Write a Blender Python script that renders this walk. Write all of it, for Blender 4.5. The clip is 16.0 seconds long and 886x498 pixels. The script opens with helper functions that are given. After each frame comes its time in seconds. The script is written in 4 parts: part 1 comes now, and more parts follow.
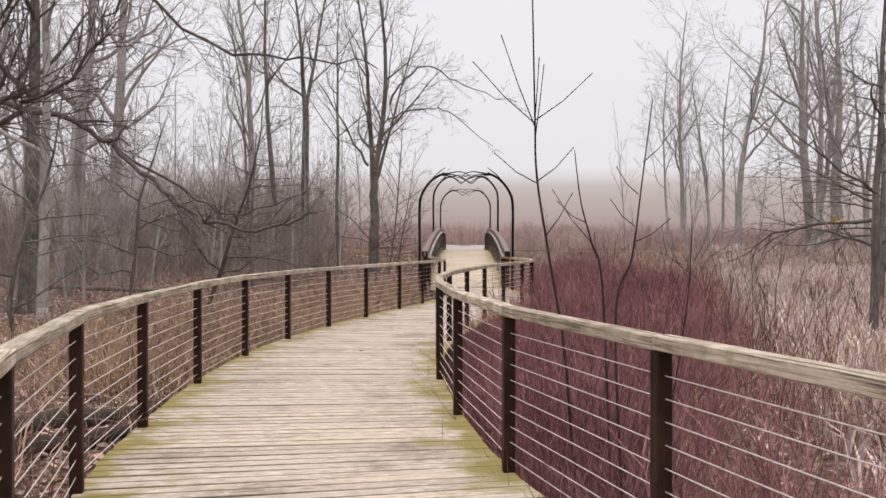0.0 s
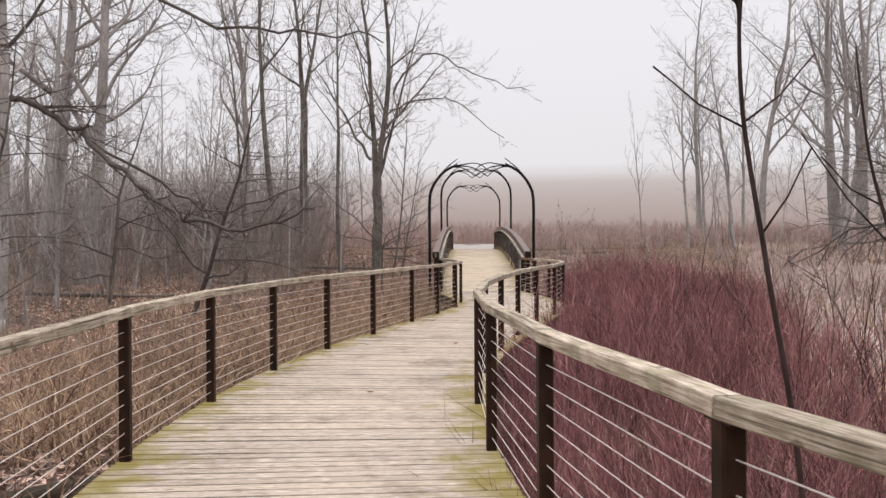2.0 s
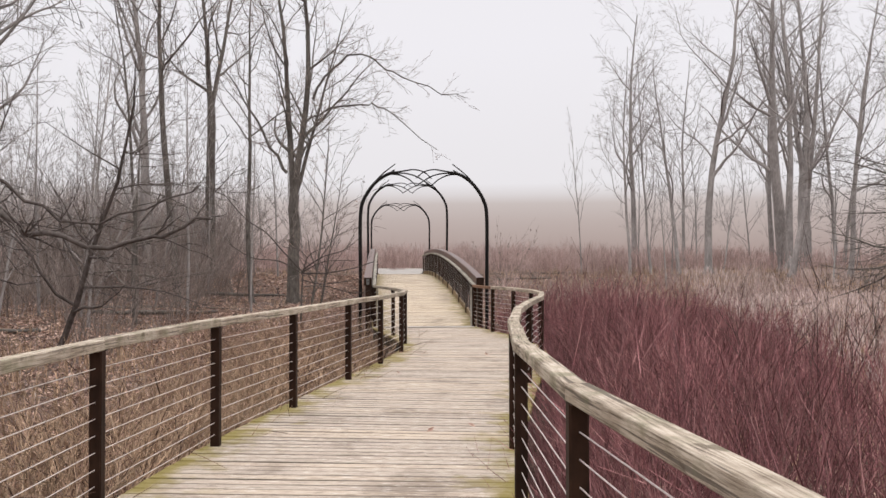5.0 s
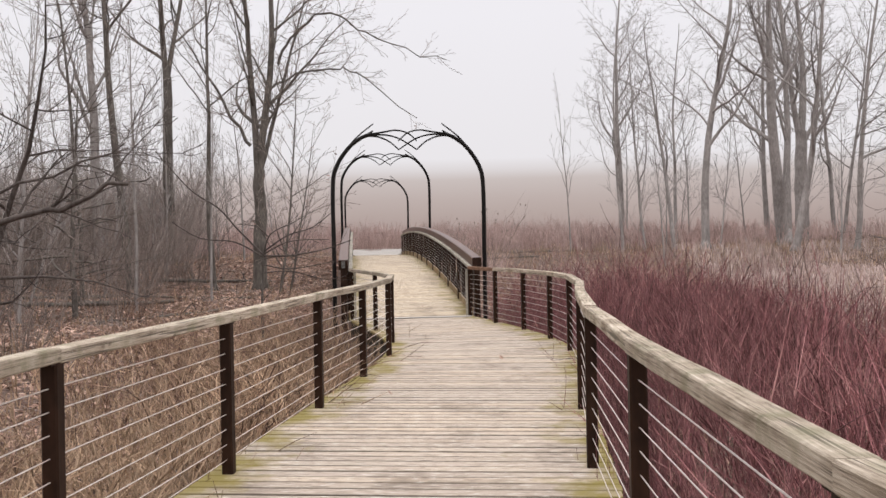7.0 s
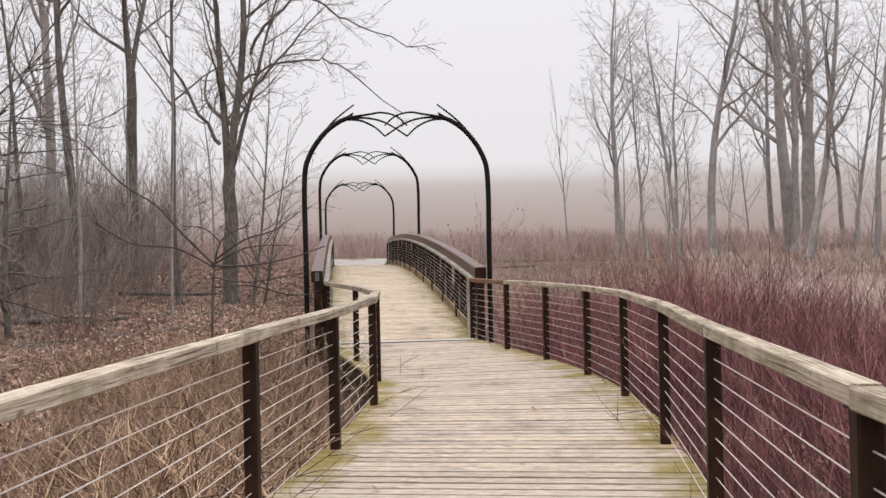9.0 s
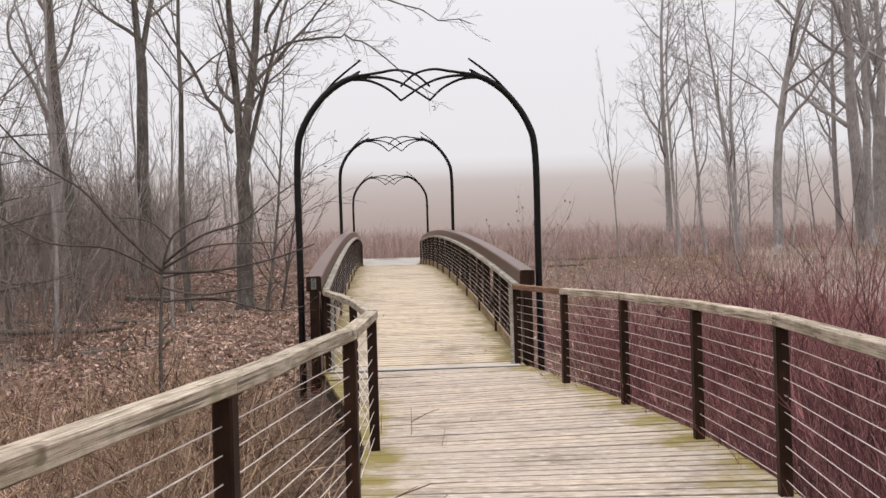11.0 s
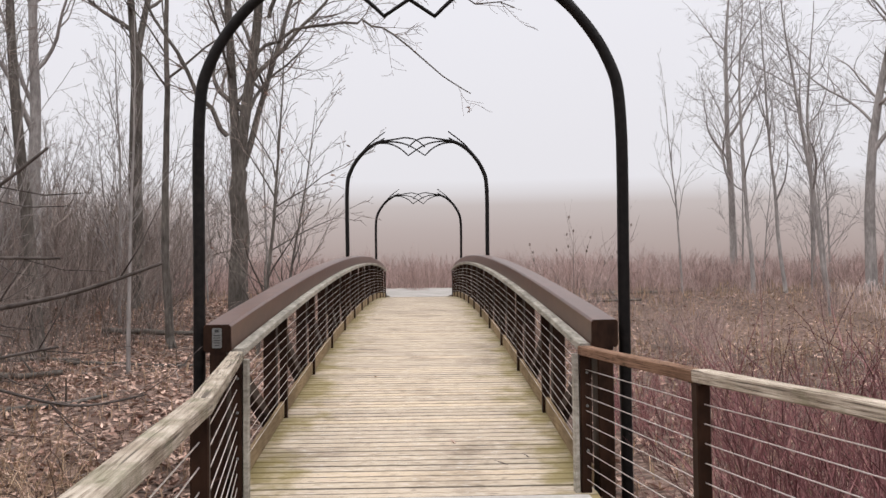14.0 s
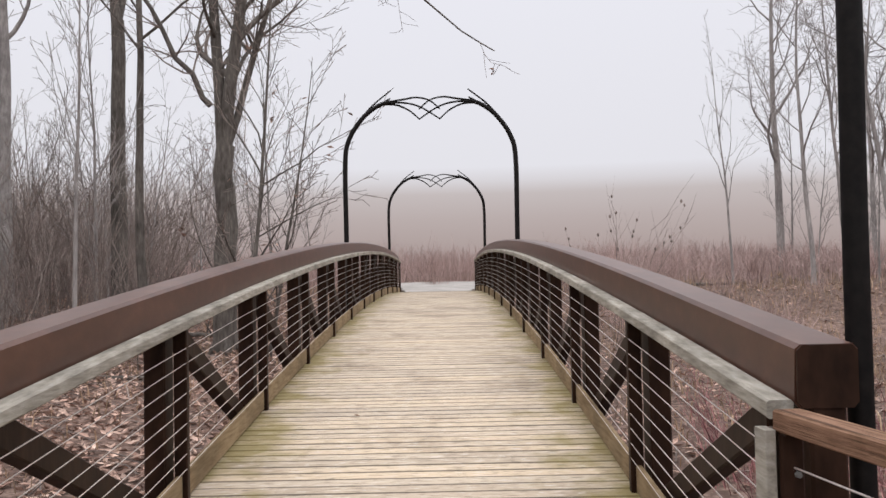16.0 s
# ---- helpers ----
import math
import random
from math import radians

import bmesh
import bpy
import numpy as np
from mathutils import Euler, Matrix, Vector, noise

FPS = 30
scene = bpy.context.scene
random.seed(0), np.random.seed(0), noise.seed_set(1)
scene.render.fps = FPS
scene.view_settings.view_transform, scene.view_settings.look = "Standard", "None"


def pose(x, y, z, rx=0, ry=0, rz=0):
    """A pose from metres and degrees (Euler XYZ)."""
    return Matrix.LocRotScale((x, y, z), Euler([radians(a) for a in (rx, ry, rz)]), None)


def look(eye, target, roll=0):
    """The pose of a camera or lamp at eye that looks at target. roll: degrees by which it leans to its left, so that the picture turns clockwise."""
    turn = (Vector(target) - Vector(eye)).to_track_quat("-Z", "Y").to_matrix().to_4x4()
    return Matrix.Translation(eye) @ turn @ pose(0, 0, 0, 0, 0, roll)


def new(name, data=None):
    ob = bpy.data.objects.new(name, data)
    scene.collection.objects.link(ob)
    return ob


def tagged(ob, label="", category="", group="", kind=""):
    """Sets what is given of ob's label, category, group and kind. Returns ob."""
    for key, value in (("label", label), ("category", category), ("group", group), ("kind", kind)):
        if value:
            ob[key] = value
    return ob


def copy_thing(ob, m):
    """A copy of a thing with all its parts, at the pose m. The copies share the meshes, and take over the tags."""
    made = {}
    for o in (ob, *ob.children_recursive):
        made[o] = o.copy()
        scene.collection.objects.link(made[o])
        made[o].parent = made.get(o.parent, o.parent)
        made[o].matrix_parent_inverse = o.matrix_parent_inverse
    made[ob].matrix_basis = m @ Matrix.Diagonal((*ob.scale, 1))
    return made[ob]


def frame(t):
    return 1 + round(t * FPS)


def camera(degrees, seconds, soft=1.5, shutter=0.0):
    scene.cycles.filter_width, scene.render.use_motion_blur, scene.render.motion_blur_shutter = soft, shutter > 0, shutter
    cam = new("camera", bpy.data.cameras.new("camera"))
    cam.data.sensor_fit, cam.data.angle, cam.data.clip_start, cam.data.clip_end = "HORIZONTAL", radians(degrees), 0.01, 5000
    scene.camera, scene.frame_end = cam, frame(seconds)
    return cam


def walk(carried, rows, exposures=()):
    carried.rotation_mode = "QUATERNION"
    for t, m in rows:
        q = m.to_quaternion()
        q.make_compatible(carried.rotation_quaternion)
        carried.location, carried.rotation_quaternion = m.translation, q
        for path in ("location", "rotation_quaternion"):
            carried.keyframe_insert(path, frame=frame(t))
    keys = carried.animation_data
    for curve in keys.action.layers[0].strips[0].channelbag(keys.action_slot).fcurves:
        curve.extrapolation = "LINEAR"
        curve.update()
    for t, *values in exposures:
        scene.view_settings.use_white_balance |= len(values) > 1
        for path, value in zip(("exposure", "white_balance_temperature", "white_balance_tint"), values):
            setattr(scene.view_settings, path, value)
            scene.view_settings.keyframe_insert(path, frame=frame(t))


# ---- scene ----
cam = camera(50.5, 16.0)
METRES, EYE, TILT, LEAN, TURN = 29.5, 1.43, -1.35, 0.0, 0.0
ROWS = [
    (0.0, 0.0, 0.0, 0.0, -0.0, 1.13, -0.0),
    (0.5, -0.0023, 0.028, 0.0005, 0.44, 0.84, -0.03),
    (1.0, -0.0054, 0.0561, 0.0016, 0.65, 0.69, 0.03),
    (1.5, -0.0076, 0.085, 0.0032, 0.63, 0.79, 0.09),
    (2.0, -0.0124, 0.1134, 0.004, 0.07, 1.05, 0.3),
    (2.5, -0.0163, 0.1467, 0.0035, -0.7, 1.47, 0.48),
    (3.0, -0.0212, 0.1745, 0.0047, -1.66, 1.99, 0.5),
    (3.5, -0.0239, 0.205, 0.0047, -2.62, 2.32, 0.43),
    (4.0, -0.0264, 0.2333, 0.0061, -3.56, 2.57, 0.18),
    (6.5, -0.029, 0.3906, 0.0105, -6.46, 1.8, 0.98),
    (7.0, -0.0282, 0.4224, 0.0102, -6.66, 1.3, 1.24),
    (7.5, -0.0281, 0.4529, 0.0109, -6.96, 1.24, 1.35),
    (8.0, -0.0261, 0.4841, 0.011, -7.41, 1.29, 1.34),
    (8.5, -0.0237, 0.516, 0.0116, -7.61, 1.54, 1.36),
    (9.0, -0.0211, 0.5448, 0.0121, -7.62, 1.88, 1.39),
    (11.5, 0.0034, 0.7043, 0.017, -4.47, 1.87, 1.53),
    (12.0, 0.0077, 0.7342, 0.0178, -4.0, 2.08, 1.1),
    (12.5, 0.013, 0.765, 0.0179, -3.83, 2.44, 0.73),
    (13.0, 0.0175, 0.7959, 0.019, -3.53, 2.89, 0.45),
    (13.5, 0.0209, 0.8276, 0.0199, -3.25, 3.31, 0.52),
    (14.0, 0.0237, 0.8601, 0.022, -2.65, 3.69, 0.73),
    (14.5, 0.0251, 0.8946, 0.0227, -2.03, 3.9, 0.98),
    (15.0, 0.0279, 0.9281, 0.0236, -1.49, 3.86, 1.09),
    (15.5, 0.0293, 0.9603, 0.024, -1.26, 3.63, 1.26),
    (16.0, 0.0319, 0.9939, 0.0241, -1.21, 3.36, 1.16),
]
walk(cam, [(t, pose(0, 0, EYE, TILT, LEAN, TURN) @ pose(METRES * x, METRES * y, METRES * z, 90 + pitch, roll, yaw)) for t, x, y, z, yaw, pitch, roll in ROWS],
     [(0.0, 0.0, 6580, 11), (12.5, 0.0, 6570, 11), (14.5, -0.04, 6410, 11), (16.0, -0.05, 6360, 11)])

# ---- light: an even overcast sky, and the sun spread wide behind it ----
world = bpy.data.worlds.new("overcast_world")
scene.world = world
world.use_nodes = True
wn, wl = world.node_tree.nodes, world.node_tree.links
wn.clear()
w_out = wn.new("ShaderNodeOutputWorld")
w_bg = wn.new("ShaderNodeBackground")
w_bg.inputs["Color"].default_value = (0.855, 0.85, 0.895, 1)
w_bg.inputs["Strength"].default_value = 1.0
wl.new(w_bg.outputs[0], w_out.inputs["Surface"])

sun = new("overcast_sun", bpy.data.lights.new("overcast_sun", "SUN"))
sun.data.energy = 3.9
sun.data.angle = math.radians(110)
sun.data.color = (1.0, 0.985, 0.97)
sun.matrix_world = look((0, 30, 75), (0, 35, 0))

# ---- materials ----


def material(name, rough=0.8, metal=0.0):
    m = bpy.data.materials.new(name)
    m.use_nodes = True
    b = m.node_tree.nodes["Principled BSDF"]
    b.inputs["Roughness"].default_value, b.inputs["Metallic"].default_value = rough, metal
    b.inputs["Specular IOR Level"].default_value = 0.12
    return m, m.node_tree.nodes, m.node_tree.links, b


def coords(nodes, links, scale=(1, 1, 1), local=False):
    if local:
        src = nodes.new("ShaderNodeTexCoord").outputs["Object"]
    else:
        src = nodes.new("ShaderNodeNewGeometry").outputs["Position"]
    mp = nodes.new("ShaderNodeMapping")
    mp.inputs["Scale"].default_value = scale
    links.new(src, mp.inputs["Vector"])
    return mp.outputs["Vector"]


def noise_tex(nodes, links, vec, scale, detail=4.0, rough=0.6):
    n = nodes.new("ShaderNodeTexNoise")
    n.inputs["Scale"].default_value, n.inputs["Detail"].default_value, n.inputs["Roughness"].default_value = scale, detail, rough
    links.new(vec, n.inputs["Vector"])
    return n.outputs["Fac"]


def ramp(nodes, links, fac, stops):
    r = nodes.new("ShaderNodeValToRGB")
    while len(r.color_ramp.elements) < len(stops):
        r.color_ramp.elements.new(0.5)
    for e, (p, c) in zip(r.color_ramp.elements, stops):
        e.position, e.color = p, (*c, 1)
    links.new(fac, r.inputs["Fac"])
    return r.outputs["Color"]


def mixed(nodes, links, fac, a, b, mode="MIX"):
    m = nodes.new("ShaderNodeMix")
    m.data_type, m.blend_type = "RGBA", mode
    for sock, v in ((m.inputs[0], fac), (m.inputs[6], a), (m.inputs[7], b)):
        if isinstance(v, (int, float)):
            sock.default_value = v
        elif isinstance(v, tuple):
            sock.default_value = (*v, 1)
        else:
            links.new(v, sock)
    return m.outputs[2]


def math_node(nodes, links, op, a, b=0.0, clamp=False):
    m = nodes.new("ShaderNodeMath")
    m.operation, m.use_clamp = op, clamp
    for sock, v in zip(m.inputs, (a, b)):
        if isinstance(v, (int, float)):
            sock.default_value = v
        else:
            links.new(v, sock)
    return m.outputs[0]


def bump(nodes, links, b, height, strength=0.4, dist=0.01):
    n = nodes.new("ShaderNodeBump")
    n.inputs["Strength"].default_value, n.inputs["Distance"].default_value = strength, dist
    links.new(height, n.inputs["Height"])
    links.new(n.outputs[0], b.inputs["Normal"])


def speckled(name, stops, scale, rough=0.9, stretch=(1, 1, 1), big=0.6, dark=(0.6, 0.6, 0.6), relief=0.4, metal=0.0, per_object=0.0, island=0.0):
    """A surface with fine grain from stops, large dull patches, and optional change from object to object or strand to strand."""
    m, n, l, b = material(name, rough, metal)
    f = noise_tex(n, l, coords(n, l, stretch), scale)
    c = ramp(n, l, f, stops)
    g = noise_tex(n, l, coords(n, l), big, 3)
    c = mixed(n, l, ramp(n, l, g, [(0.35, dark), (0.65, (1, 1, 1))]), (0, 0, 0), c) if dark else c
    for k, src in ((per_object, n.new("ShaderNodeObjectInfo").outputs["Random"]), (island, n.new("ShaderNodeNewGeometry").outputs["Random Per Island"])):
        if not k:
            continue
        v = ramp(n, l, src, [(0, (1 - k, 1 - k, 1 - k)), (1, (1 + k, 1 + k, 1 + k))])
        c = mixed(n, l, 1.0, c, v, "MULTIPLY")
    l.new(c, b.inputs["Base Color"])
    if relief:
        bump(n, l, b, f, relief)
    return m


def plank_material(name, moss, base, seam_dirt, wear):
    """Weathered sawn boards: long grain across the walk, board-to-board change, knots, dirt, and moss towards the ends."""
    m, n, l, b = material(name, 0.75)
    rnd = n.new("ShaderNodeObjectInfo").outputs["Random"]
    pos = n.new("ShaderNodeTexCoord").outputs["Object"]
    off = n.new("ShaderNodeVectorMath")
    off.operation = "ADD"
    comb = n.new("ShaderNodeCombineXYZ")
    l.new(math_node(n, l, "MULTIPLY", rnd, 57.0), comb.inputs[0])
    l.new(math_node(n, l, "MULTIPLY", rnd, 31.0), comb.inputs[1])
    l.new(pos, off.inputs[0])
    l.new(comb.outputs[0], off.inputs[1])
    mp = n.new("ShaderNodeMapping")
    mp.inputs["Scale"].default_value = (1.2, 26, 26)
    l.new(off.outputs[0], mp.inputs[0])
    grain = noise_tex(n, l, mp.outputs[0], 3.0, 6, 0.65)
    c = ramp(n, l, grain, [(0.28, tuple(v * 0.5 for v in base)), (0.45, tuple(v * 0.92 for v in base)), (0.6, base), (0.8, tuple(min(v * 1.25, 0.72) for v in base))])
    c = mixed(n, l, 1.0, c, ramp(n, l, rnd, [(0, (0.84, 0.82, 0.81)), (0.35, (0.96, 0.96, 0.97)), (0.7, (1.02, 1.0, 0.98)), (1, (1.1, 1.06, 1.0))]), "MULTIPLY")
    blot = noise_tex(n, l, coords(n, l), 1.3, 5)
    c = mixed(n, l, 1.0, c, ramp(n, l, blot, [(0.32, (0.72 - 0.12 * wear, 0.7 - 0.12 * wear, 0.69 - 0.12 * wear)), (0.46, (0.95, 0.95, 0.96)), (0.6, (1, 1, 1))]), "MULTIPLY")
    mp2 = n.new("ShaderNodeMapping")
    mp2.inputs["Scale"].default_value = (5, 22, 5)
    l.new(off.outputs[0], mp2.inputs[0])
    knot = noise_tex(n, l, mp2.outputs[0], 1.0, 2)
    c = mixed(n, l, ramp(n, l, knot, [(0.655, (0, 0, 0)), (0.70, (0.65, 0.65, 0.65))]), c, (0.09, 0.07, 0.055))
    mp3 = n.new("ShaderNodeMapping")
    mp3.inputs["Scale"].default_value = (9, 42, 9)
    l.new(off.outputs[0], mp3.inputs[0])
    fleck = noise_tex(n, l, mp3.outputs[0], 1.0, 3)
    c = mixed(n, l, ramp(n, l, fleck, [(0.60 - 0.06 * wear, (0, 0, 0)), (0.70 - 0.04 * wear, (0.5 + 0.2 * wear,) * 3)]), c, (0.16, 0.13, 0.105))
    c = mixed(n, l, ramp(n, l, fleck, [(0.28 + 0.04 * wear, (0.7, 0.7, 0.7)), (0.40 + 0.04 * wear, (0, 0, 0))]), c, (0.62, 0.575, 0.52))
    sep = n.new("ShaderNodeSeparateXYZ")
    l.new(pos, sep.inputs[0])
    edge = math_node(n, l, "ABSOLUTE", sep.outputs[0])
    seam = math_node(n, l, "ABSOLUTE", sep.outputs[1])
    sn = noise_tex(n, l, off.outputs[0], 6.0, 4)
    grime = math_node(n, l, "MULTIPLY", math_node(n, l, "SUBTRACT", math_node(n, l, "ADD", seam, math_node(n, l, "MULTIPLY", sn, 0.012)), 0.0618), 110.0, True)
    c = mixed(n, l, math_node(n, l, "MULTIPLY", grime, seam_dirt), c, (0.10, 0.082, 0.065))
    mn = noise_tex(n, l, coords(n, l), 2.3, 5)
    reach = math_node(n, l, "ADD", math_node(n, l, "MULTIPLY", math_node(n, l, "SUBTRACT", edge, 0.98), 2.4), math_node(n, l, "MULTIPLY", math_node(n, l, "SUBTRACT", mn, 0.47), 5.0))
    c = mixed(n, l, math_node(n, l, "MULTIPLY", math_node(n, l, "MAXIMUM", reach, 0.0, True), moss, True), c, (0.20, 0.16, 0.055))
    l.new(c, b.inputs["Base Color"])
    bump(n, l, b, grain, 0.5, 0.004)
    return m


deck_wood = plank_material("weathered_deck_boards", 1.0, (0.44, 0.37, 0.305), 0.9, 1.0)
bridge_wood = plank_material("pale_bridge_boards", 0.8, (0.53, 0.44, 0.335), 0.9, 0.85)


def timber_material(name, moss, tone=(1, 1, 1)):
    """Old handrail timber: pale silvered grain, dark checks and knots, green algae in patches."""
    m, n, l, b = material(name, 0.85)
    rnd = n.new("ShaderNodeObjectInfo").outputs["Random"]
    off = n.new("ShaderNodeVectorMath")
    off.operation = "ADD"
    shift = n.new("ShaderNodeCombineXYZ")
    for k, far in enumerate((41.0, 73.0, 19.0)):
        l.new(math_node(n, l, "MULTIPLY", rnd, far), shift.inputs[k])
    l.new(n.new("ShaderNodeTexCoord").outputs["Object"], off.inputs[0])
    l.new(shift.outputs[0], off.inputs[1])

    def stretched(scale):
        mp = n.new("ShaderNodeMapping")
        mp.inputs["Scale"].default_value = scale
        l.new(off.outputs[0], mp.inputs[0])
        return mp.outputs[0]

    f = noise_tex(n, l, stretched((30, 1.1, 42)), 3.0, 6, 0.7)
    c = ramp(n, l, f, [(0.30, (0.075, 0.058, 0.045)), (0.40, (0.25, 0.205, 0.165)), (0.50, (0.43, 0.37, 0.305)), (0.68, (0.60, 0.53, 0.455))])
    g = noise_tex(n, l, off.outputs[0], 3.2, 5)
    c = mixed(n, l, 1.0, c, ramp(n, l, g, [(0.36, (0.66, 0.63, 0.60)), (0.55, (1, 1, 1))]), "MULTIPLY")
    check = noise_tex(n, l, stretched((26, 0.55, 34)), 1.6, 3, 0.5)
    c = mixed(n, l, ramp(n, l, check, [(0.60, (0, 0, 0)), (0.64, (0.8, 0.8, 0.8))]), c, (0.07, 0.055, 0.045))
    knot = noise_tex(n, l, stretched((11, 5, 11)), 1.0, 2)
    c = mixed(n, l, ramp(n, l, knot, [(0.67, (0, 0, 0)), (0.72, (0.75, 0.75, 0.75))]), c, (0.10, 0.075, 0.055))
    a = noise_tex(n, l, off.outputs[0], 6.0, 4)
    c = mixed(n, l, ramp(n, l, a, [(0.50, (0, 0, 0)), (0.66, (moss, moss, moss))]), c, (0.17, 0.17, 0.10))
    c = mixed(n, l, 1.0, c, ramp(n, l, rnd, [(0, (0.82, 0.81, 0.79)), (1, (1.12, 1.10, 1.07))]), "MULTIPLY")
    c = mixed(n, l, 1.0, c, tone, "MULTIPLY")
    l.new(c, b.inputs["Base Color"])
    bump(n, l, b, f, 0.7, 0.006)
    return m


rail_wood = timber_material("weathered_handrail_timber", 0.5)
stained_wood = timber_material("brown_stained_handrail_timber", 0.15, (0.52, 0.35, 0.28))
rub_wood = speckled("pale_rub_rail_timber", [(0.25, (0.2, 0.18, 0.15)), (0.5, (0.36, 0.33, 0.28)), (0.7, (0.46, 0.43, 0.38))], 9.0, 0.85, (3, 0.6, 5), 2.0, (0.6, 0.6, 0.55), 0.5)
toe_wood = speckled("tan_toe_board", [(0.3, (0.22, 0.15, 0.08)), (0.6, (0.34, 0.25, 0.15))], 8.0, 0.8, (3, 0.5, 5), 1.5, (0.6, 0.6, 0.55), 0.4)
post_steel = speckled("dark_brown_post_steel", [(0.35, (0.020, 0.009, 0.005)), (0.7, (0.042, 0.020, 0.012))], 14.0, 0.55, (1, 1, 0.4), 3.0, (0.6, 0.6, 0.6), 0.15)
truss_steel = speckled("rust_brown_weathering_steel", [(0.3, (0.070, 0.030, 0.019)), (0.55, (0.094, 0.041, 0.026)), (0.75, (0.125, 0.058, 0.038))], 11.0, 0.36, (1, 0.5, 1), 1.3, (0.8, 0.78, 0.78), 0.08)
truss_steel.node_tree.nodes["Principled BSDF"].inputs["Specular IOR Level"].default_value = 0.42
arch_steel = speckled("black_arch_steel", [(0.35, (0.008, 0.007, 0.007)), (0.7, (0.018, 0.015, 0.014))], 20.0, 0.5, relief=0.1)
cable_steel = speckled("bright_cable_steel", [(0.3, (0.55, 0.49, 0.46)), (0.7, (0.72, 0.66, 0.62))], 40.0, 0.35, metal=0.5, dark=None, relief=0.0)
plate_steel = speckled("grey_joint_plate_steel", [(0.3, (0.36, 0.34, 0.32)), (0.7, (0.50, 0.47, 0.44))], 25.0, 0.6, dark=(0.75, 0.74, 0.72), relief=0.1)
beam_wood = speckled("dark_wet_beam", [(0.3, (0.03, 0.024, 0.018)), (0.7, (0.075, 0.06, 0.045))], 7.0, 0.9, (1, 0.3, 4))
bark_grey = speckled("grey_brown_bark", [(0.3, (0.085, 0.073, 0.064)), (0.55, (0.162, 0.143, 0.127)), (0.75, (0.25, 0.222, 0.198))], 16.0, 0.95, (1, 1, 0.22), 1.1, (0.6, 0.62, 0.58), 0.7)
# Bark lightened so that its colour carries the mist over the farther trees.
bark_hazed = speckled("haze_paled_bark", [(0.3, (0.24, 0.215, 0.205)), (0.55, (0.35, 0.32, 0.305)), (0.75, (0.46, 0.42, 0.40))], 16.0, 0.95, (1, 1, 0.22), 1.1, (0.7, 0.7, 0.68), 0.6)
young_bark = speckled("dark_sapling_bark", [(0.3, (0.030, 0.018, 0.017)), (0.7, (0.075, 0.048, 0.044))], 18.0, 0.9, (1, 1, 0.3), 1.5, (0.7, 0.7, 0.7), 0.4)
bark_dark = speckled("dark_wet_bark", [(0.3, (0.06, 0.048, 0.043)), (0.7, (0.14, 0.118, 0.108))], 18.0, 0.9, (1, 1, 0.3), 1.5, (0.7, 0.7, 0.7), 0.4)
twig_brown = speckled("brown_twigs", [(0.3, (0.19, 0.152, 0.135)), (0.7, (0.36, 0.30, 0.268))], 12.0, 0.9, relief=0.0, island=0.35)
dogwood_red = speckled("maroon_dogwood_stems", [(0.3, (0.14, 0.053, 0.060)), (0.5, (0.26, 0.112, 0.116)), (0.7, (0.47, 0.26, 0.245))], 4.0, 0.7, relief=0.0, big=0.3, dark=(0.6, 0.6, 0.62), island=0.55, per_object=0.3)
bramble_brown = speckled("brown_bramble_canes", [(0.3, (0.085, 0.046, 0.035)), (0.5, (0.19, 0.115, 0.086)), (0.7, (0.46, 0.32, 0.24))], 4.0, 0.85, relief=0.0, big=0.5, dark=(0.6, 0.55, 0.55), island=0.7)
straw = speckled("dry_straw", [(0.3, (0.30, 0.19, 0.12)), (0.7, (0.60, 0.44, 0.31))], 6.0, 0.9, relief=0.0, big=0.3, dark=(0.6, 0.52, 0.5), island=0.4)
# Far brush kept pale, with the distance haze mixed into its colour.
rose_brush = speckled("reddish_hazed_brush", [(0.3, (0.40, 0.275, 0.25)), (0.6, (0.52, 0.39, 0.36)), (0.8, (0.62, 0.50, 0.465))], 0.5, 0.9, relief=0.0, big=0.05, dark=(0.75, 0.68, 0.68), island=0.4)
marsh_straw = speckled("pale_marsh_grass", [(0.3, (0.52, 0.40, 0.365)), (0.7, (0.70, 0.575, 0.53))], 1.5, 0.9, relief=0.0, big=0.15, dark=(0.7, 0.6, 0.58), island=0.35)
leaf_mat = speckled("fallen_oak_leaves", [(0.3, (0.20, 0.115, 0.09)), (0.5, (0.36, 0.245, 0.198)), (0.7, (0.54, 0.405, 0.335))], 3.0, 0.85, relief=0.0, dark=None, island=0.5)
ground_mat = speckled("leaf_littered_soil", [(0.3, (0.055, 0.036, 0.029)), (0.5, (0.145, 0.096, 0.078)), (0.64, (0.27, 0.19, 0.156)), (0.8, (0.40, 0.295, 0.245))], 9.0, 1.0, (1, 1, 1), 0.16, (0.62, 0.56, 0.56), 1.0)
gravel_mat = speckled("pale_gravel", [(0.3, (0.27, 0.25, 0.23)), (0.7, (0.42, 0.395, 0.37))], 30.0, 0.95, big=0.8, dark=(0.75, 0.74, 0.73), relief=0.4)
plaque_mat = speckled("grey_plaque_metal", [(0.3, (0.13, 0.13, 0.125)), (0.7, (0.21, 0.21, 0.20))], 60.0, 0.5, metal=0.3, dark=None, relief=0.05)
plaque_dark = speckled("plaque_print", [(0.3, (0.035, 0.035, 0.035)), (0.7, (0.055, 0.055, 0.055))], 60.0, 0.7, dark=None, relief=0.0)
fungus_pale = speckled("yellow_leaf", [(0.3, (0.42, 0.30, 0.06)), (0.7, (0.6, 0.45, 0.12))], 20.0, 0.8, dark=None, relief=0.0)

# ---- mesh helpers ----


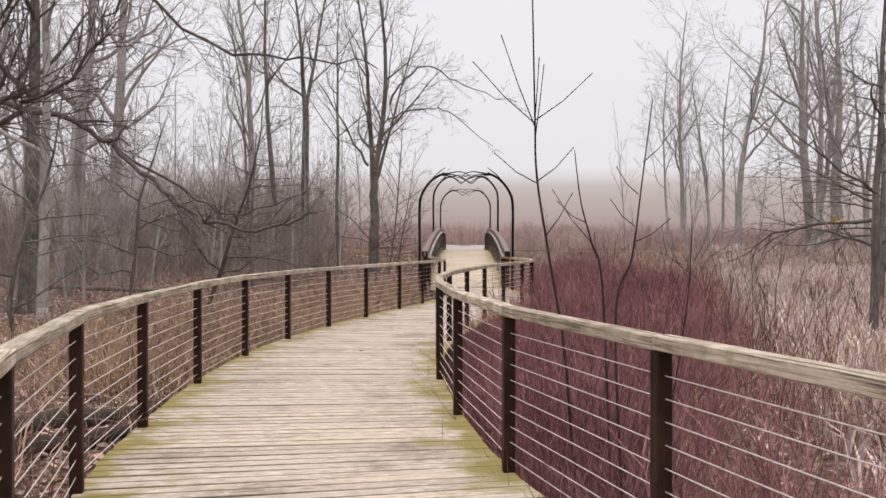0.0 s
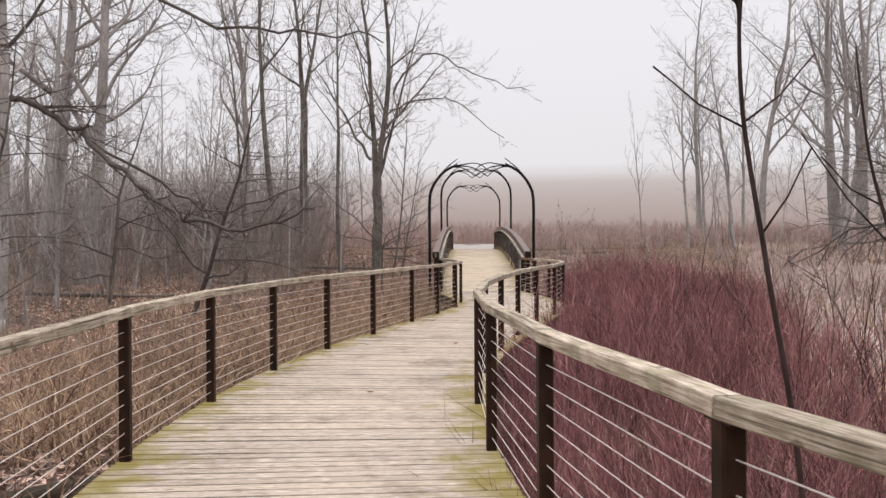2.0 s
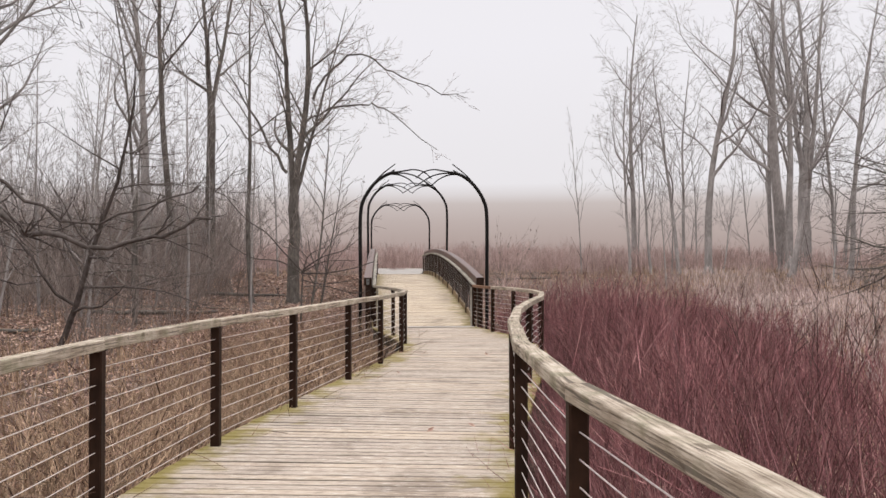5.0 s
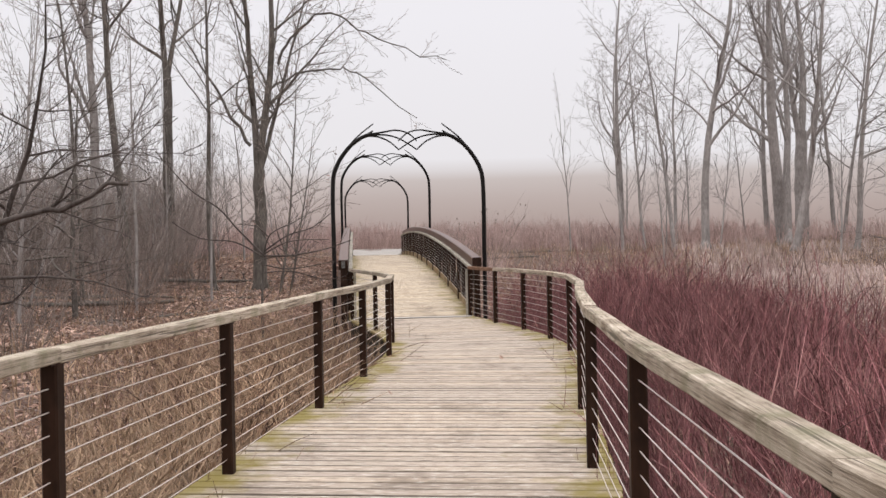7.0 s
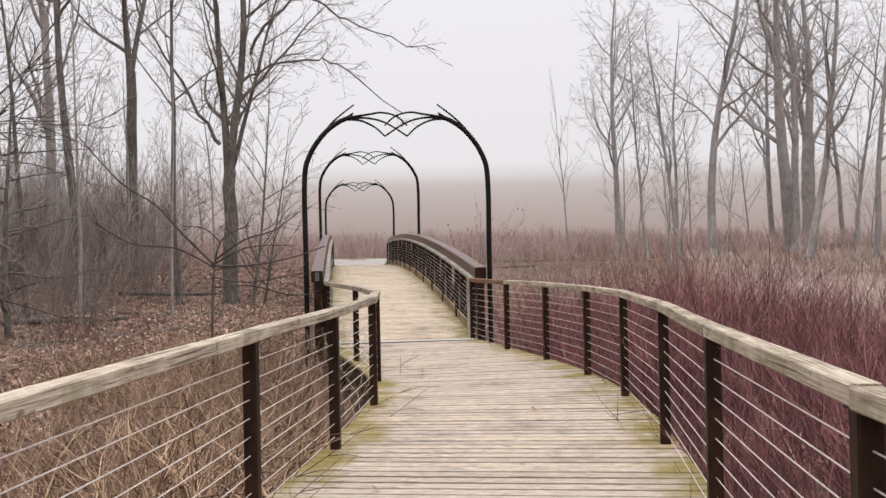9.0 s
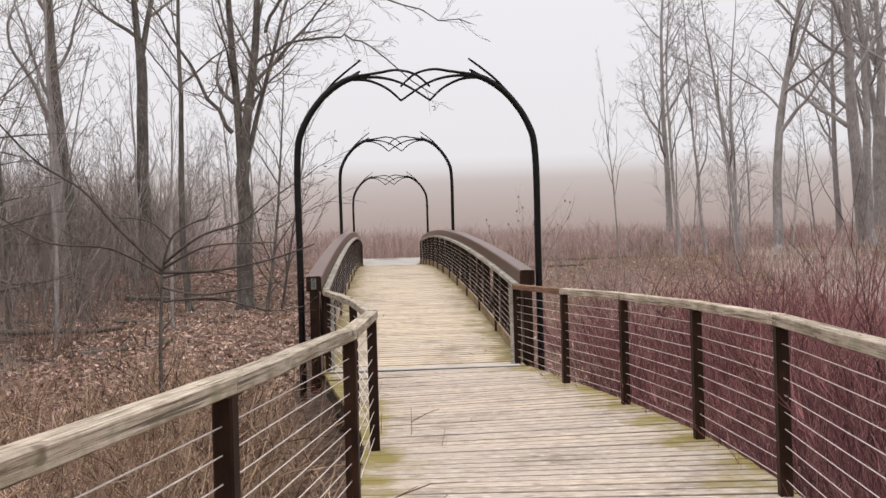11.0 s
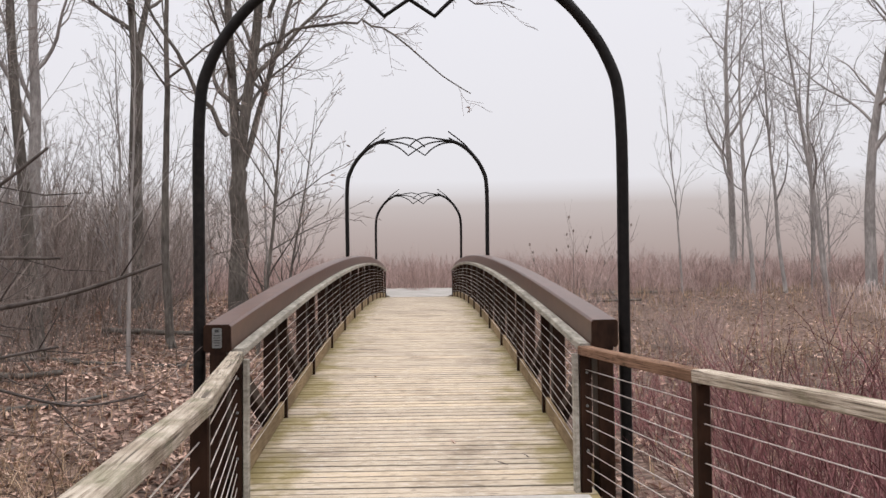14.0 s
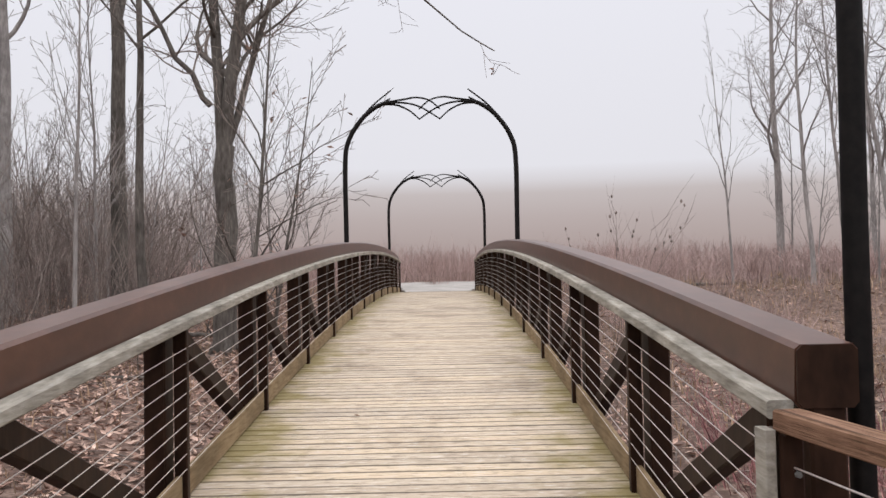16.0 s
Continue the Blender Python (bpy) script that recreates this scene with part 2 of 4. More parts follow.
class Shape:
    """Vertices and faces gathered for one mesh."""

    def __init__(self):
        self.v, self.f = [], []

    def box(self, m, sx, sy, sz, bevel=0.0):
        """A box of full size sx, sy, sz at the pose m; bevel chamfers the edges that run along y."""
        i = len(self.v)
        x, y, z, c = sx / 2, sy / 2, sz / 2, bevel
        ring = [(-x + c, -z), (x - c, -z), (x, -z + c), (x, z - c), (x - c, z), (-x + c, z), (-x, z - c), (-x, -z + c)] if c else [(-x, -z), (x, -z), (x, z), (-x, z)]
        k = len(ring)
        for yy in (-y, y):
            self.v += [tuple(m @ Vector((a, yy, b))) for a, b in ring]
        for j in range(k):
            self.f.append((i + j, i + (j + 1) % k, i + k + (j + 1) % k, i + k + j))
        self.f.append(tuple(i + j for j in reversed(range(k))))
        self.f.append(tuple(i + k + j for j in range(k)))

    def tube(self, pts, radii, sides=5, caps=True):
        """A round tapered tube through the points."""
        i0, n = len(self.v), len(pts)
        ref = None
        for k, p in enumerate(pts):
            d = (pts[min(k + 1, n - 1)] - pts[max(k - 1, 0)]).normalized()
            if ref is None:
                ref = d.orthogonal().normalized()
            ref = (ref - d * ref.dot(d))
            ref = ref.normalized() if ref.length > 1e-5 else d.orthogonal().normalized()
            e = d.cross(ref)
            r = radii[k]
            for s in range(sides):
                a = 2 * math.pi * s / sides
                q = p + ref * (r * math.cos(a)) + e * (r * math.sin(a))
                self.v.append((q.x, q.y, q.z))
        for k in range(n - 1):
            b = i0 + k * sides
            for s in range(sides):
                t = (s + 1) % sides
                self.f.append((b + s, b + t, b + sides + t, b + sides + s))
        if caps:
            self.f.append(tuple(i0 + s for s in reversed(range(sides))))
            self.f.append(tuple(i0 + (n - 1) * sides + s for s in range(sides)))

    def sweep(self, pts, w, h, up=Vector((0, 0, 1)), bevel=0.0):
        """A beam of width w and height h along the points, its section kept upright."""
        i0, n = len(self.v), len(pts)
        x, z, c = w / 2, h / 2, bevel
        ring = [(-x + c, -z), (x - c, -z), (x, -z + c), (x, z - c), (x - c, z), (-x + c, z), (-x, z - c), (-x, -z + c)] if c else [(-x, -z), (x, -z), (x, z), (-x, z)]
        k = len(ring)
        for j, p in enumerate(pts):
            d = (pts[min(j + 1, n - 1)] - pts[max(j - 1, 0)]).normalized()
            side = d.cross(up).normalized()
            top = side.cross(d)
            for a, b in ring:
                q = p + side * a + top * b
                self.v.append((q.x, q.y, q.z))
        for j in range(n - 1):
            b = i0 + j * k
            for s in range(k):
                t = (s + 1) % k
                self.f.append((b + s, b + t, b + k + t, b + k + s))
        self.f.append(tuple(i0 + s for s in reversed(range(k))))
        self.f.append(tuple(i0 + (n - 1) * k + s for s in range(k)))

    def leaf(self, p, size, rng):
        """A small curled leaf of two quads."""
        m = Matrix.LocRotScale(p, Euler((rng.uniform(-0.6, 0.6), rng.uniform(-0.6, 0.6), rng.uniform(0, 6.3))), None)
        i = len(self.v)
        s = size
        for q in ((0, -s, 0), (s * 0.45, 0, s * 0.2), (0, s, 0.02), (-s * 0.45, 0, s * 0.2), (0, 0, -s * 0.05)):
            self.v.append(tuple(m @ Vector(q)))
        self.f += [(i, i + 1, i + 4), (i + 1, i + 2, i + 4), (i + 2, i + 3, i + 4), (i + 3, i, i + 4)]

    def mesh(self, name, mat, smooth=False):
        me = bpy.data.meshes.new(name)
        me.from_pydata(self.v, [], self.f)
        me.materials.append(mat)
        if smooth:
            me.polygons.foreach_set("use_smooth", [True] * len(me.polygons))
        me.update()
        return me


def part(name, shape, mat, parent=None, label="", smooth=False):
    ob = new(name, shape.mesh(name, mat, smooth) if isinstance(shape, Shape) else shape)
    ob.parent = parent
    return tagged(ob, label)


def thing(name, label, category, group="", kind="", at=(0, 0, 0)):
    ob = new(name)
    ob.location = at
    ob.empty_display_size = 0.2
    return tagged(ob, label, category, group, kind)


def smoothstep(a, b, v):
    t = max(0.0, min(1.0, (v - a) / (b - a)))
    return t * t * (3 - 2 * t)


def spline(points, y):
    """Smooth x through (x, y) points in order of y."""
    n = len(points)
    k = 0
    while k < n - 2 and y > points[k + 1][1]:
        k += 1
    (x1, y1), (x2, y2) = points[k], points[k + 1]
    x0, y0 = points[max(k - 1, 0)]
    x3, y3 = points[min(k + 2, n - 1)]
    m1 = (x2 - x0) / (y2 - y0)
    m2 = (x3 - x1) / (y3 - y1)
    h = y2 - y1
    t = (y - y1) / h
    return (2 * t**3 - 3 * t**2 + 1) * x1 + (t**3 - 2 * t**2 + t) * h * m1 + (-2 * t**3 + 3 * t**2) * x2 + (t**3 - t**2) * h * m2


# ---- plan: the two edges of the boardwalk, the bridge's axis and rise, the ground ----
LEFT = [(1.75, -4.3), (0.75, -2.4), (-0.2, -0.4), (-1.0, 1.5), (-1.62, 3.45), (-2.12, 5.43), (-2.37, 7.41), (-2.55, 9.76), (-2.56, 12.16), (-2.37, 14.35), (-2.02, 16.6), (-1.53, 18.7), (-0.98, 21.15), (-0.51, 23.15), (-0.1, 25.2), (0.05, 26.95), (-0.1, 29.2), (-0.45, 32.1)]
RIGHT = [(3.3, -2.2), (2.35, -0.4), (1.6, 1.6), (0.93, 4.0), (0.415, 5.93), (0.125, 7.95), (-0.035, 10.03), (-0.055, 12.0), (0.095, 14.05), (0.415, 16.25), (0.815, 18.4), (1.325, 20.55), (1.915, 22.78), (2.385, 25.1), (2.505, 26.8), (2.445, 28.55), (2.22, 30.1), (2.03, 32.15)]
RAIL_TOP = 1.05
BRIDGE_Y, BRIDGE_LEN, BRIDGE_HALF = 32.3, 29.0, 1.25
ARCHES = (32.52, 47.0, 61.0)


def axis_x(y):
    return 0.80 + 0.0228 * (y - 32.45)


def bridge_z(y):
    s = max(0.0, (y - BRIDGE_Y) / BRIDGE_LEN)
    return 2.82 * s - 1.70 * s * s


def ground_z(x, y):
    z = -0.62 + 0.40 * smoothstep(30, 50, y) + 1.30 * smoothstep(50, 62, y)
    z += max(0.0, y - 62) * 0.092 * smoothstep(50, 120, y) + smoothstep(8, 40, x) * 0.3 + smoothstep(-10, -45, x) * 0.6 * smoothstep(0, 60, y)
    z -= 0.25 * smoothstep(3.5, 0, abs(x - axis_x(y))) * smoothstep(60, 54, y)
    return z + 0.10 * noise.noise((x * 0.35, y * 0.35, 0)) + 0.25 * noise.noise((x * 0.06, y * 0.06, 3))

# ---- ground ----


def build_ground():
    def line(lo, hi, near_lo, near_hi, step):
        vals, v = [], near_lo
        while v <= near_hi:
            vals.append(v)
            v += step
        g, v = step, near_hi
        while v < hi:
            g *= 1.25
            v += g
            vals.append(min(v, hi))
        g, v = step, near_lo
        while v > lo:
            g *= 1.25
            v -= g
            vals.insert(0, max(v, lo))
        return vals

    xs, ys = line(-600, 600, -30, 34, 0.5), line(-500, 900, -8, 78, 0.5)
    sh = Shape()
    sh.v = [(x, y, ground_z(x, y)) for y in ys for x in xs]
    w = len(xs)
    sh.f = [(j * w + i, j * w + i + 1, (j + 1) * w + i + 1, (j + 1) * w + i) for j in range(len(ys) - 1) for i in range(w - 1)]
    ob = part("ground", sh, ground_mat, None, "damp brown woodland ground strewn with dead leaves", True)
    tagged(ob, "", "ground", "", "structure")


build_ground()


def build_backdrop():
    """Ring beyond the woods' edge that glows, with the misty distance painted by height."""
    m = bpy.data.materials.new("painted_misty_distance")
    m.use_nodes = True
    n, l = m.node_tree.nodes, m.node_tree.links
    n.clear()
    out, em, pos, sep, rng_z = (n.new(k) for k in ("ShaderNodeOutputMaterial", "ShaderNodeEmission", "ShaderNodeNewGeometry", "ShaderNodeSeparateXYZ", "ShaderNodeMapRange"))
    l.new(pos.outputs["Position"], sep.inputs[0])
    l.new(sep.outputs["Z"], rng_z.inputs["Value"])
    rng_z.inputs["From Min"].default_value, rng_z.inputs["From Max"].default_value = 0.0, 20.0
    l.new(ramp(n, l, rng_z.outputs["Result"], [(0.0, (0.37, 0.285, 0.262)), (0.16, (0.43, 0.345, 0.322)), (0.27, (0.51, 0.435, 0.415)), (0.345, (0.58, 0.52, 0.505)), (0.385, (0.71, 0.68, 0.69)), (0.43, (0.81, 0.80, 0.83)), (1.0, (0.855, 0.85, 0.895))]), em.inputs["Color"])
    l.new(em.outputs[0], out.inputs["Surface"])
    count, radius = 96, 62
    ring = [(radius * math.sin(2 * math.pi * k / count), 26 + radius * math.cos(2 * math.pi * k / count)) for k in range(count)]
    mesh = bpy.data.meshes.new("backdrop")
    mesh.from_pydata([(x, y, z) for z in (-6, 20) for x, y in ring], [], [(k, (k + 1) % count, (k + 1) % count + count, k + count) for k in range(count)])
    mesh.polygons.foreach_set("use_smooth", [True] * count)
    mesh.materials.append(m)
    tagged(new("backdrop", mesh), "glowing backdrop of painted pale mist beyond the bare woods", "backdrop", "", "structure")


build_backdrop()


def build_path():
    """The pale gravel landing and trail past the far end of the bridge."""
    sh = Shape()
    n = 16
    for k in range(n + 1):
        y = 61.35 + 0.55 * k
        c = axis_x(y)
        half = 1.08 + 0.05 * k + 0.06 * math.sin(k * 1.7)
        for j in range(7):
            x = c - half + 2 * half * j / 6
            sh.v.append((x, y, max(ground_z(x, y) + 0.03, 1.09 + 0.022 * k) + 0.02 * math.cos((j - 3) / 3 * 1.5)))
    sh.f = [(k * 7 + j, k * 7 + j + 1, (k + 1) * 7 + j + 1, (k + 1) * 7 + j) for k in range(n) for j in range(6)]
    ob = part("path", sh, gravel_mat, None, "pale gravel trail beyond the far end of the bridge", True)
    tagged(ob, "", "path", "", "structure")


build_path()

# ---- boardwalk railings ----


def polyline(points, y0, y1, z, step=0.35):
    n = max(1, int((y1 - y0) / step))
    return [Vector((spline(points, y0 + (y1 - y0) * k / n), y0 + (y1 - y0) * k / n, z)) for k in range(n + 1)]


def build_railing(points, label):
    root = thing("cable_railing", label, "railing", "boardwalk railings")
    post = Shape()
    post.box(pose(0, 0, 0.352, 90), 0.074, 1.268, 0.074, 0.008)
    post.box(pose(0, 0, 0.981, 90), 0.07, 0.008, 0.15)
    post_mesh = post.mesh("post", post_steel)
    for x, y in points:
        slope = (spline(points, y + 0.3) - spline(points, y - 0.3)) / 0.6 if points[0][1] + 0.3 < y < points[-1][1] - 0.3 else 0.0
        ob = part("post", post_mesh, None, root)
        ob.matrix_basis = pose(x, y, 0, 0, 0, -math.degrees(math.atan(slope)))
    rng = random.Random(len(label))
    for k in range(len(points) - 1):
        z = RAIL_TOP - 0.033 + rng.uniform(-0.003, 0.003)
        a, b = Vector((*points[k], z)), Vector((*points[k + 1], z))
        length = (b - a).length - 0.004
        sh = Shape()
        sh.sweep([Vector((rng.gauss(0, 0.002), length * t, rng.gauss(0, 0.0012))) for t in (0, 0.25, 0.5, 0.75, 1)], 0.092 + rng.uniform(-0.002, 0.002), 0.064, bevel=0.006)
        stained = points is RIGHT and k == len(points) - 2
        rail = part("handrail", sh, stained_wood if stained else rail_wood, root, "brown-stained timber handrail" if stained else "weathered grey-green timber handrail")
        rail.matrix_basis = pose(a.x, a.y, a.z, 0, 0, -math.degrees(math.atan2(b.x - a.x, b.y - a.y)))
    for c in range(9):
        sh = Shape()
        sh.tube([Vector((x, y, 0.095 + 0.098 * c)) for x, y in points], [0.0031] * len(points), 5)
        part("cable", sh, cable_steel, root, "thin bright steel cable")
    x, y = points[-1]
    inner = 1 if x < 0.8 else -1
    batten = Shape()
    batten.box(pose(x + 0.065 * inner, y + 0.01, 0.45, 90), 0.035, 1.08, 0.09, 0.004)
    part("end_batten", batten, rub_wood, root, "pale timber batten on the end post")
    for z in (0.3, 0.62, 0.86):
        bolt = Shape()
        bolt.tube([Vector((x + 0.01, y - 0.043, z)), Vector((x + 0.01, y - 0.058, z))], [0.011, 0.009], 6)
        part("bolt", bolt, plaque_mat, root)
    return root


build_railing(LEFT, "dark steel post and cable railing with mossy timber handrail")
build_railing(RIGHT, "curving dark steel cable railing with worn timber handrail")

# ---- boardwalk frame ----


def build_frame():
    root = thing("boardwalk_frame", "dark timber beams and piles under the boardwalk", "boardwalk frame", "", "structure")
    for points in (LEFT, RIGHT):
        sh = Shape()
        sh.sweep(polyline(points, points[0][1], points[-1][1], -0.19, 0.6), 0.08, 0.26)
        part("edge_beam", sh, beam_wood, root)
    pile = Shape()
    pile.tube([Vector((0, 0, -1.6)), Vector((0, 0, -0.32))], [0.11, 0.10], 10)
    me = pile.mesh("pile", beam_wood)
    for points in (LEFT, RIGHT):
        for x, y in points[1::2]:
            c = 0.18 if points is LEFT else -0.18
            part("pile", me, None, root).location = (x + c, y, 0)


build_frame()

# ---- arches ----


def curve_points(ctrl, n=6):
    """A smooth line through the control points."""
    out = []
    for k in range(len(ctrl) - 1):
        p0, p1, p2, p3 = ctrl[max(k - 1, 0)], ctrl[k], ctrl[k + 1], ctrl[min(k + 2, len(ctrl) - 1)]
        for j in range(n):
            t = j / n
            out.append(0.5 * (2 * p1 + (p2 - p0) * t + (2 * p0 - 5 * p1 + 4 * p2 - p3) * t * t + (3 * p1 - p0 - 3 * p2 + p3) * t**3))
    out.append(ctrl[-1])
    return out


def build_arch():
    root = thing("bridge_arch", "tall black steel arch with crossing leaf-like tips over the bridge", "arch", "arches over the bridge")
    main = [(-1.61, -0.45), (-1.61, 1.4), (-1.61, 2.75), (-1.52, 3.2), (-1.27, 3.58), (-0.99, 3.80), (-0.75, 3.89)]
    strands = {
        "upper_tip": [(-0.80, 3.88), (-0.47, 3.93), (-0.25, 3.96), (0.0, 3.90), (0.2, 3.73)],
        "middle_tip": [(-0.80, 3.865), (-0.47, 3.86), (-0.16, 3.77), (0.2, 3.54)],
        "lower_tip": [(-0.85, 3.84), (-0.62, 3.82), (-0.38, 3.71), (-0.19, 3.54)],
        "outer_tip": [(-1.36, 3.50), (-1.08, 3.82), (-0.73, 4.10)],
        "short_tip": [(-0.95, 3.83), (-0.74, 3.95)],
    }
    for side in (1, -1):
        legs = curve_points([Vector((side * x, 0, z)) for x, z in main])
        sh = Shape()
        n = len(legs)
        sh.tube(legs, [0.046 - 0.012 * max(0, (k / n - 0.45)) for k in range(n)], 8)
        part("leg", sh, arch_steel, root, smooth=True)
        for name, ctrl in strands.items():
            pts = curve_points([Vector((side * x, side * 0.012, z)) for x, z in ctrl])
            sh = Shape()
            sh.tube(pts, [0.021 - 0.008 * k / len(pts) for k in range(len(pts))], 6)
            part(name, sh, arch_steel, root, smooth=True)
    return root


arch = build_arch()
arch.matrix_basis = pose(axis_x(ARCHES[0]), ARCHES[0], bridge_z(ARCHES[0]), 0, 0, -1.3)
for y in ARCHES[1:]:
    copy_thing(arch, pose(axis_x(y), y, bridge_z(y), 0, 0, -1.3))

# ---- bridge ----
bridge = thing("footbridge", "rust-brown steel truss footbridge with pale plank deck", "bridge")


def bridge_line(off, z, y0=BRIDGE_Y, y1=BRIDGE_Y + BRIDGE_LEN, n=40):
    return [Vector((axis_x(y0 + (y1 - y0) * k / n) + off, y0 + (y1 - y0) * k / n, z + bridge_z(y0 + (y1 - y0) * k / n))) for k in range(n + 1)]


def build_truss():
    panels = 12
    step = BRIDGE_LEN / panels
    for side in (-1, 1):
        h = BRIDGE_HALF * side
        beams = (
            ("top_chord", h + 0.17 * side, 1.128, 0.20, 0.205, truss_steel, "rust-brown box-section steel top chord", 0.016),
            ("bottom_chord", h + 0.17 * side, -0.20, 0.16, 0.22, truss_steel, "rust-brown bottom chord", 0.015),
            ("rub_rail", h + 0.02 * side, 1.025, 0.085, 0.06, rub_wood, "pale weathered timber rub rail", 0.008),
            ("toe_board", h + 0.055 * side, 0.085, 0.035, 0.15, toe_wood, "tan timber toe board", 0.004),
        )
        for name, off, z, w, t, mat, label, bev in beams:
            sh = Shape()
            sh.sweep(bridge_line(off, z), w, t, bevel=bev)
            part(name, sh, mat, bridge, label)
        for c in range(9):
            sh = Shape()
            sh.tube(bridge_line(h + 0.012 * side, 0.20 + 0.085 * c, n=24), [0.0026] * 25, 5)
            part("cable", sh, cable_steel, bridge, "thin bright steel cable")
        for k in range(panels + 1):
            y = min(max(BRIDGE_Y + step * k, BRIDGE_Y + 0.1), BRIDGE_Y + BRIDGE_LEN - 0.1)
            x, z = axis_x(y), bridge_z(y)
            sh = Shape()
            w = 0.22 if k in (0, panels) else 0.18
            sh.box(pose(x + h + 0.17 * side, y, z + 0.4, 90), 0.12, 1.29, w, 0.01)
            part("truss_post", sh, post_steel, bridge)
            sh = Shape()
            sh.box(pose(x + h + 0.046 * side, y + 0.02, z + 0.46, 90), 0.075, 1.06, 0.06, 0.006)
            part("rail_post", sh, post_steel, bridge)
            if k < panels:
                a, b = (1.04, -0.1) if k < panels / 2 else (-0.1, 1.04)
                y2 = y + step
                sh = Shape()
                sh.sweep([Vector((axis_x(y) + h + 0.17 * side, y + 0.1, z + a)), Vector((axis_x(y2) + h + 0.17 * side, y2 - 0.1, bridge_z(y2) + b))], 0.09, 0.13, bevel=0.008)
                part("diagonal", sh, post_steel, bridge)
        end = Shape()
        y = BRIDGE_Y - 0.012
        end.box(pose(axis_x(y) + h + 0.17 * side, y, 1.128), 0.196, 0.01, 0.20, 0.018)
        part("chord_cap", end, post_steel, bridge, "dark steel end plate")
    for off in (-0.7, 0.0, 0.7):
        sh = Shape()
        sh.sweep(bridge_line(off, -0.19), 0.1, 0.2)
        part("stringer", sh, post_steel, bridge)
    plaque = Shape()
    y = BRIDGE_Y - 0.024
    plaque.box(pose(axis_x(y) - BRIDGE_HALF - 0.17, y, 1.132), 0.068, 0.006, 0.145, 0.006)
    pl = part("plaque", plaque, plaque_mat, bridge, "small grey metal maker's plaque")
    for k, (w, z) in enumerate(((0.03, 1.184), (0.048, 1.152), (0.048, 1.134), (0.044, 1.116), (0.048, 1.098), (0.032, 1.08))):
        sh = Shape()
        sh.box(pose(axis_x(y) - BRIDGE_HALF - 0.17, y - 0.004, z), w, 0.002, 0.02 if k == 0 else 0.006)
        part("print_line", sh, plaque_dark, pl)
    th = Shape()
    th.box(pose(axis_x(31.93), 31.93, 0.012, 0, 0, -1.3), 2.46, 0.17, 0.012, 0.003)
    part("threshold_plate", th, plate_steel, bridge, "thin metal joint plate at the bridge end")


build_truss()

# ---- trees ----


def turned(d, angle, rng):
    """d swung by the angle towards a random side."""
    side = d.orthogonal().normalized()
    side.rotate(Matrix.Rotation(rng.uniform(0, 6.283), 3, d))
    return (d * math.cos(angle) + side * math.sin(angle)).normalized()


def grow(shapes, p, d, length, r, level, rng, cfg):
    """One branch and all that springs from it. shapes: a Shape for each level of branching."""
    n = max(3, int(length / cfg["seg"][level]))
    pts, radii, dirs = [p.copy()], [r], [d.copy()]
    tip = cfg["tip"]
    for k in range(1, n + 1):
        j = cfg["wander"][level]
        d = (d + Vector((rng.gauss(0, j), rng.gauss(0, j), rng.gauss(0, j) + cfg["rise"][level]))).normalized()
        p = p + d * (length / n)
        t = k / n
        pts.append(p.copy())
        dirs.append(d.copy())
        radii.append(max(tip, r * (1 - t * cfg["taper"][level])))
    shapes[min(level, len(shapes) - 1)].tube(pts, radii, cfg["sides"][level], False)
    if level + 1 >= cfg["depth"]:
        return pts
    count = cfg["counts"][level]
    if level:
        count = max(2, round(count * min(1.4, length / cfg["norm"][level])))
    for i in range(count):
        t = cfg["start"][level] + (0.98 - cfg["start"][level]) * (i + rng.random()) / count
        k = min(int(t * n), n - 1)
        q = pts[k].lerp(pts[k + 1], t * n - k)
        a = radians(rng.uniform(*cfg["angle"][level]))
        cd = turned(dirs[k], a, rng)
        if cfg["flat"][level]:
            cd.z *= 1 - cfg["flat"][level]
            cd.normalize()
        ln = length * rng.uniform(*cfg["ratio"][level]) * (1.15 - 0.6 * t)
        grow(shapes, q, cd, ln, max(tip, radii[k] * rng.uniform(0.35, 0.62)), level + 1, rng, cfg)
    return pts


def tree_cfg(**kw):
    cfg = dict(depth=4, seg=(0.9, 0.45, 0.3, 0.22), wander=(0.028, 0.12, 0.16, 0.18), rise=(0.03, 0.045, 0.03, 0.02), taper=(0.85, 0.9, 0.9, 0.85), sides=(9, 6, 4, 3),
               counts=(13, 8, 6, 4), norm=(10, 3.6, 1.6, 0.7), start=(0.35, 0.2, 0.15, 0.1), angle=((28, 58), (28, 60), (25, 60), (20, 60)), ratio=((0.25, 0.42), (0.28, 0.5), (0.3, 0.5), (0.3, 0.5)), flat=(0, 0, 0, 0), tip=0.006)
    cfg.update(kw)
    return cfg


def flare(sh, r, rng):
    """Root swellings at the foot of a trunk."""
    for k in range(5):
        a = k * 1.257 + rng.uniform(-0.3, 0.3)
        d = Vector((math.cos(a), math.sin(a), 0))
        sh.tube([d * r * 0.45 + Vector((0, 0, r * 2.4)), d * r * 0.85 + Vector((0, 0, r * 0.7)), d * r * 1.7 + Vector((0, 0, -0.15))], [r * 0.35, r * 0.42, r * 0.2], 6)


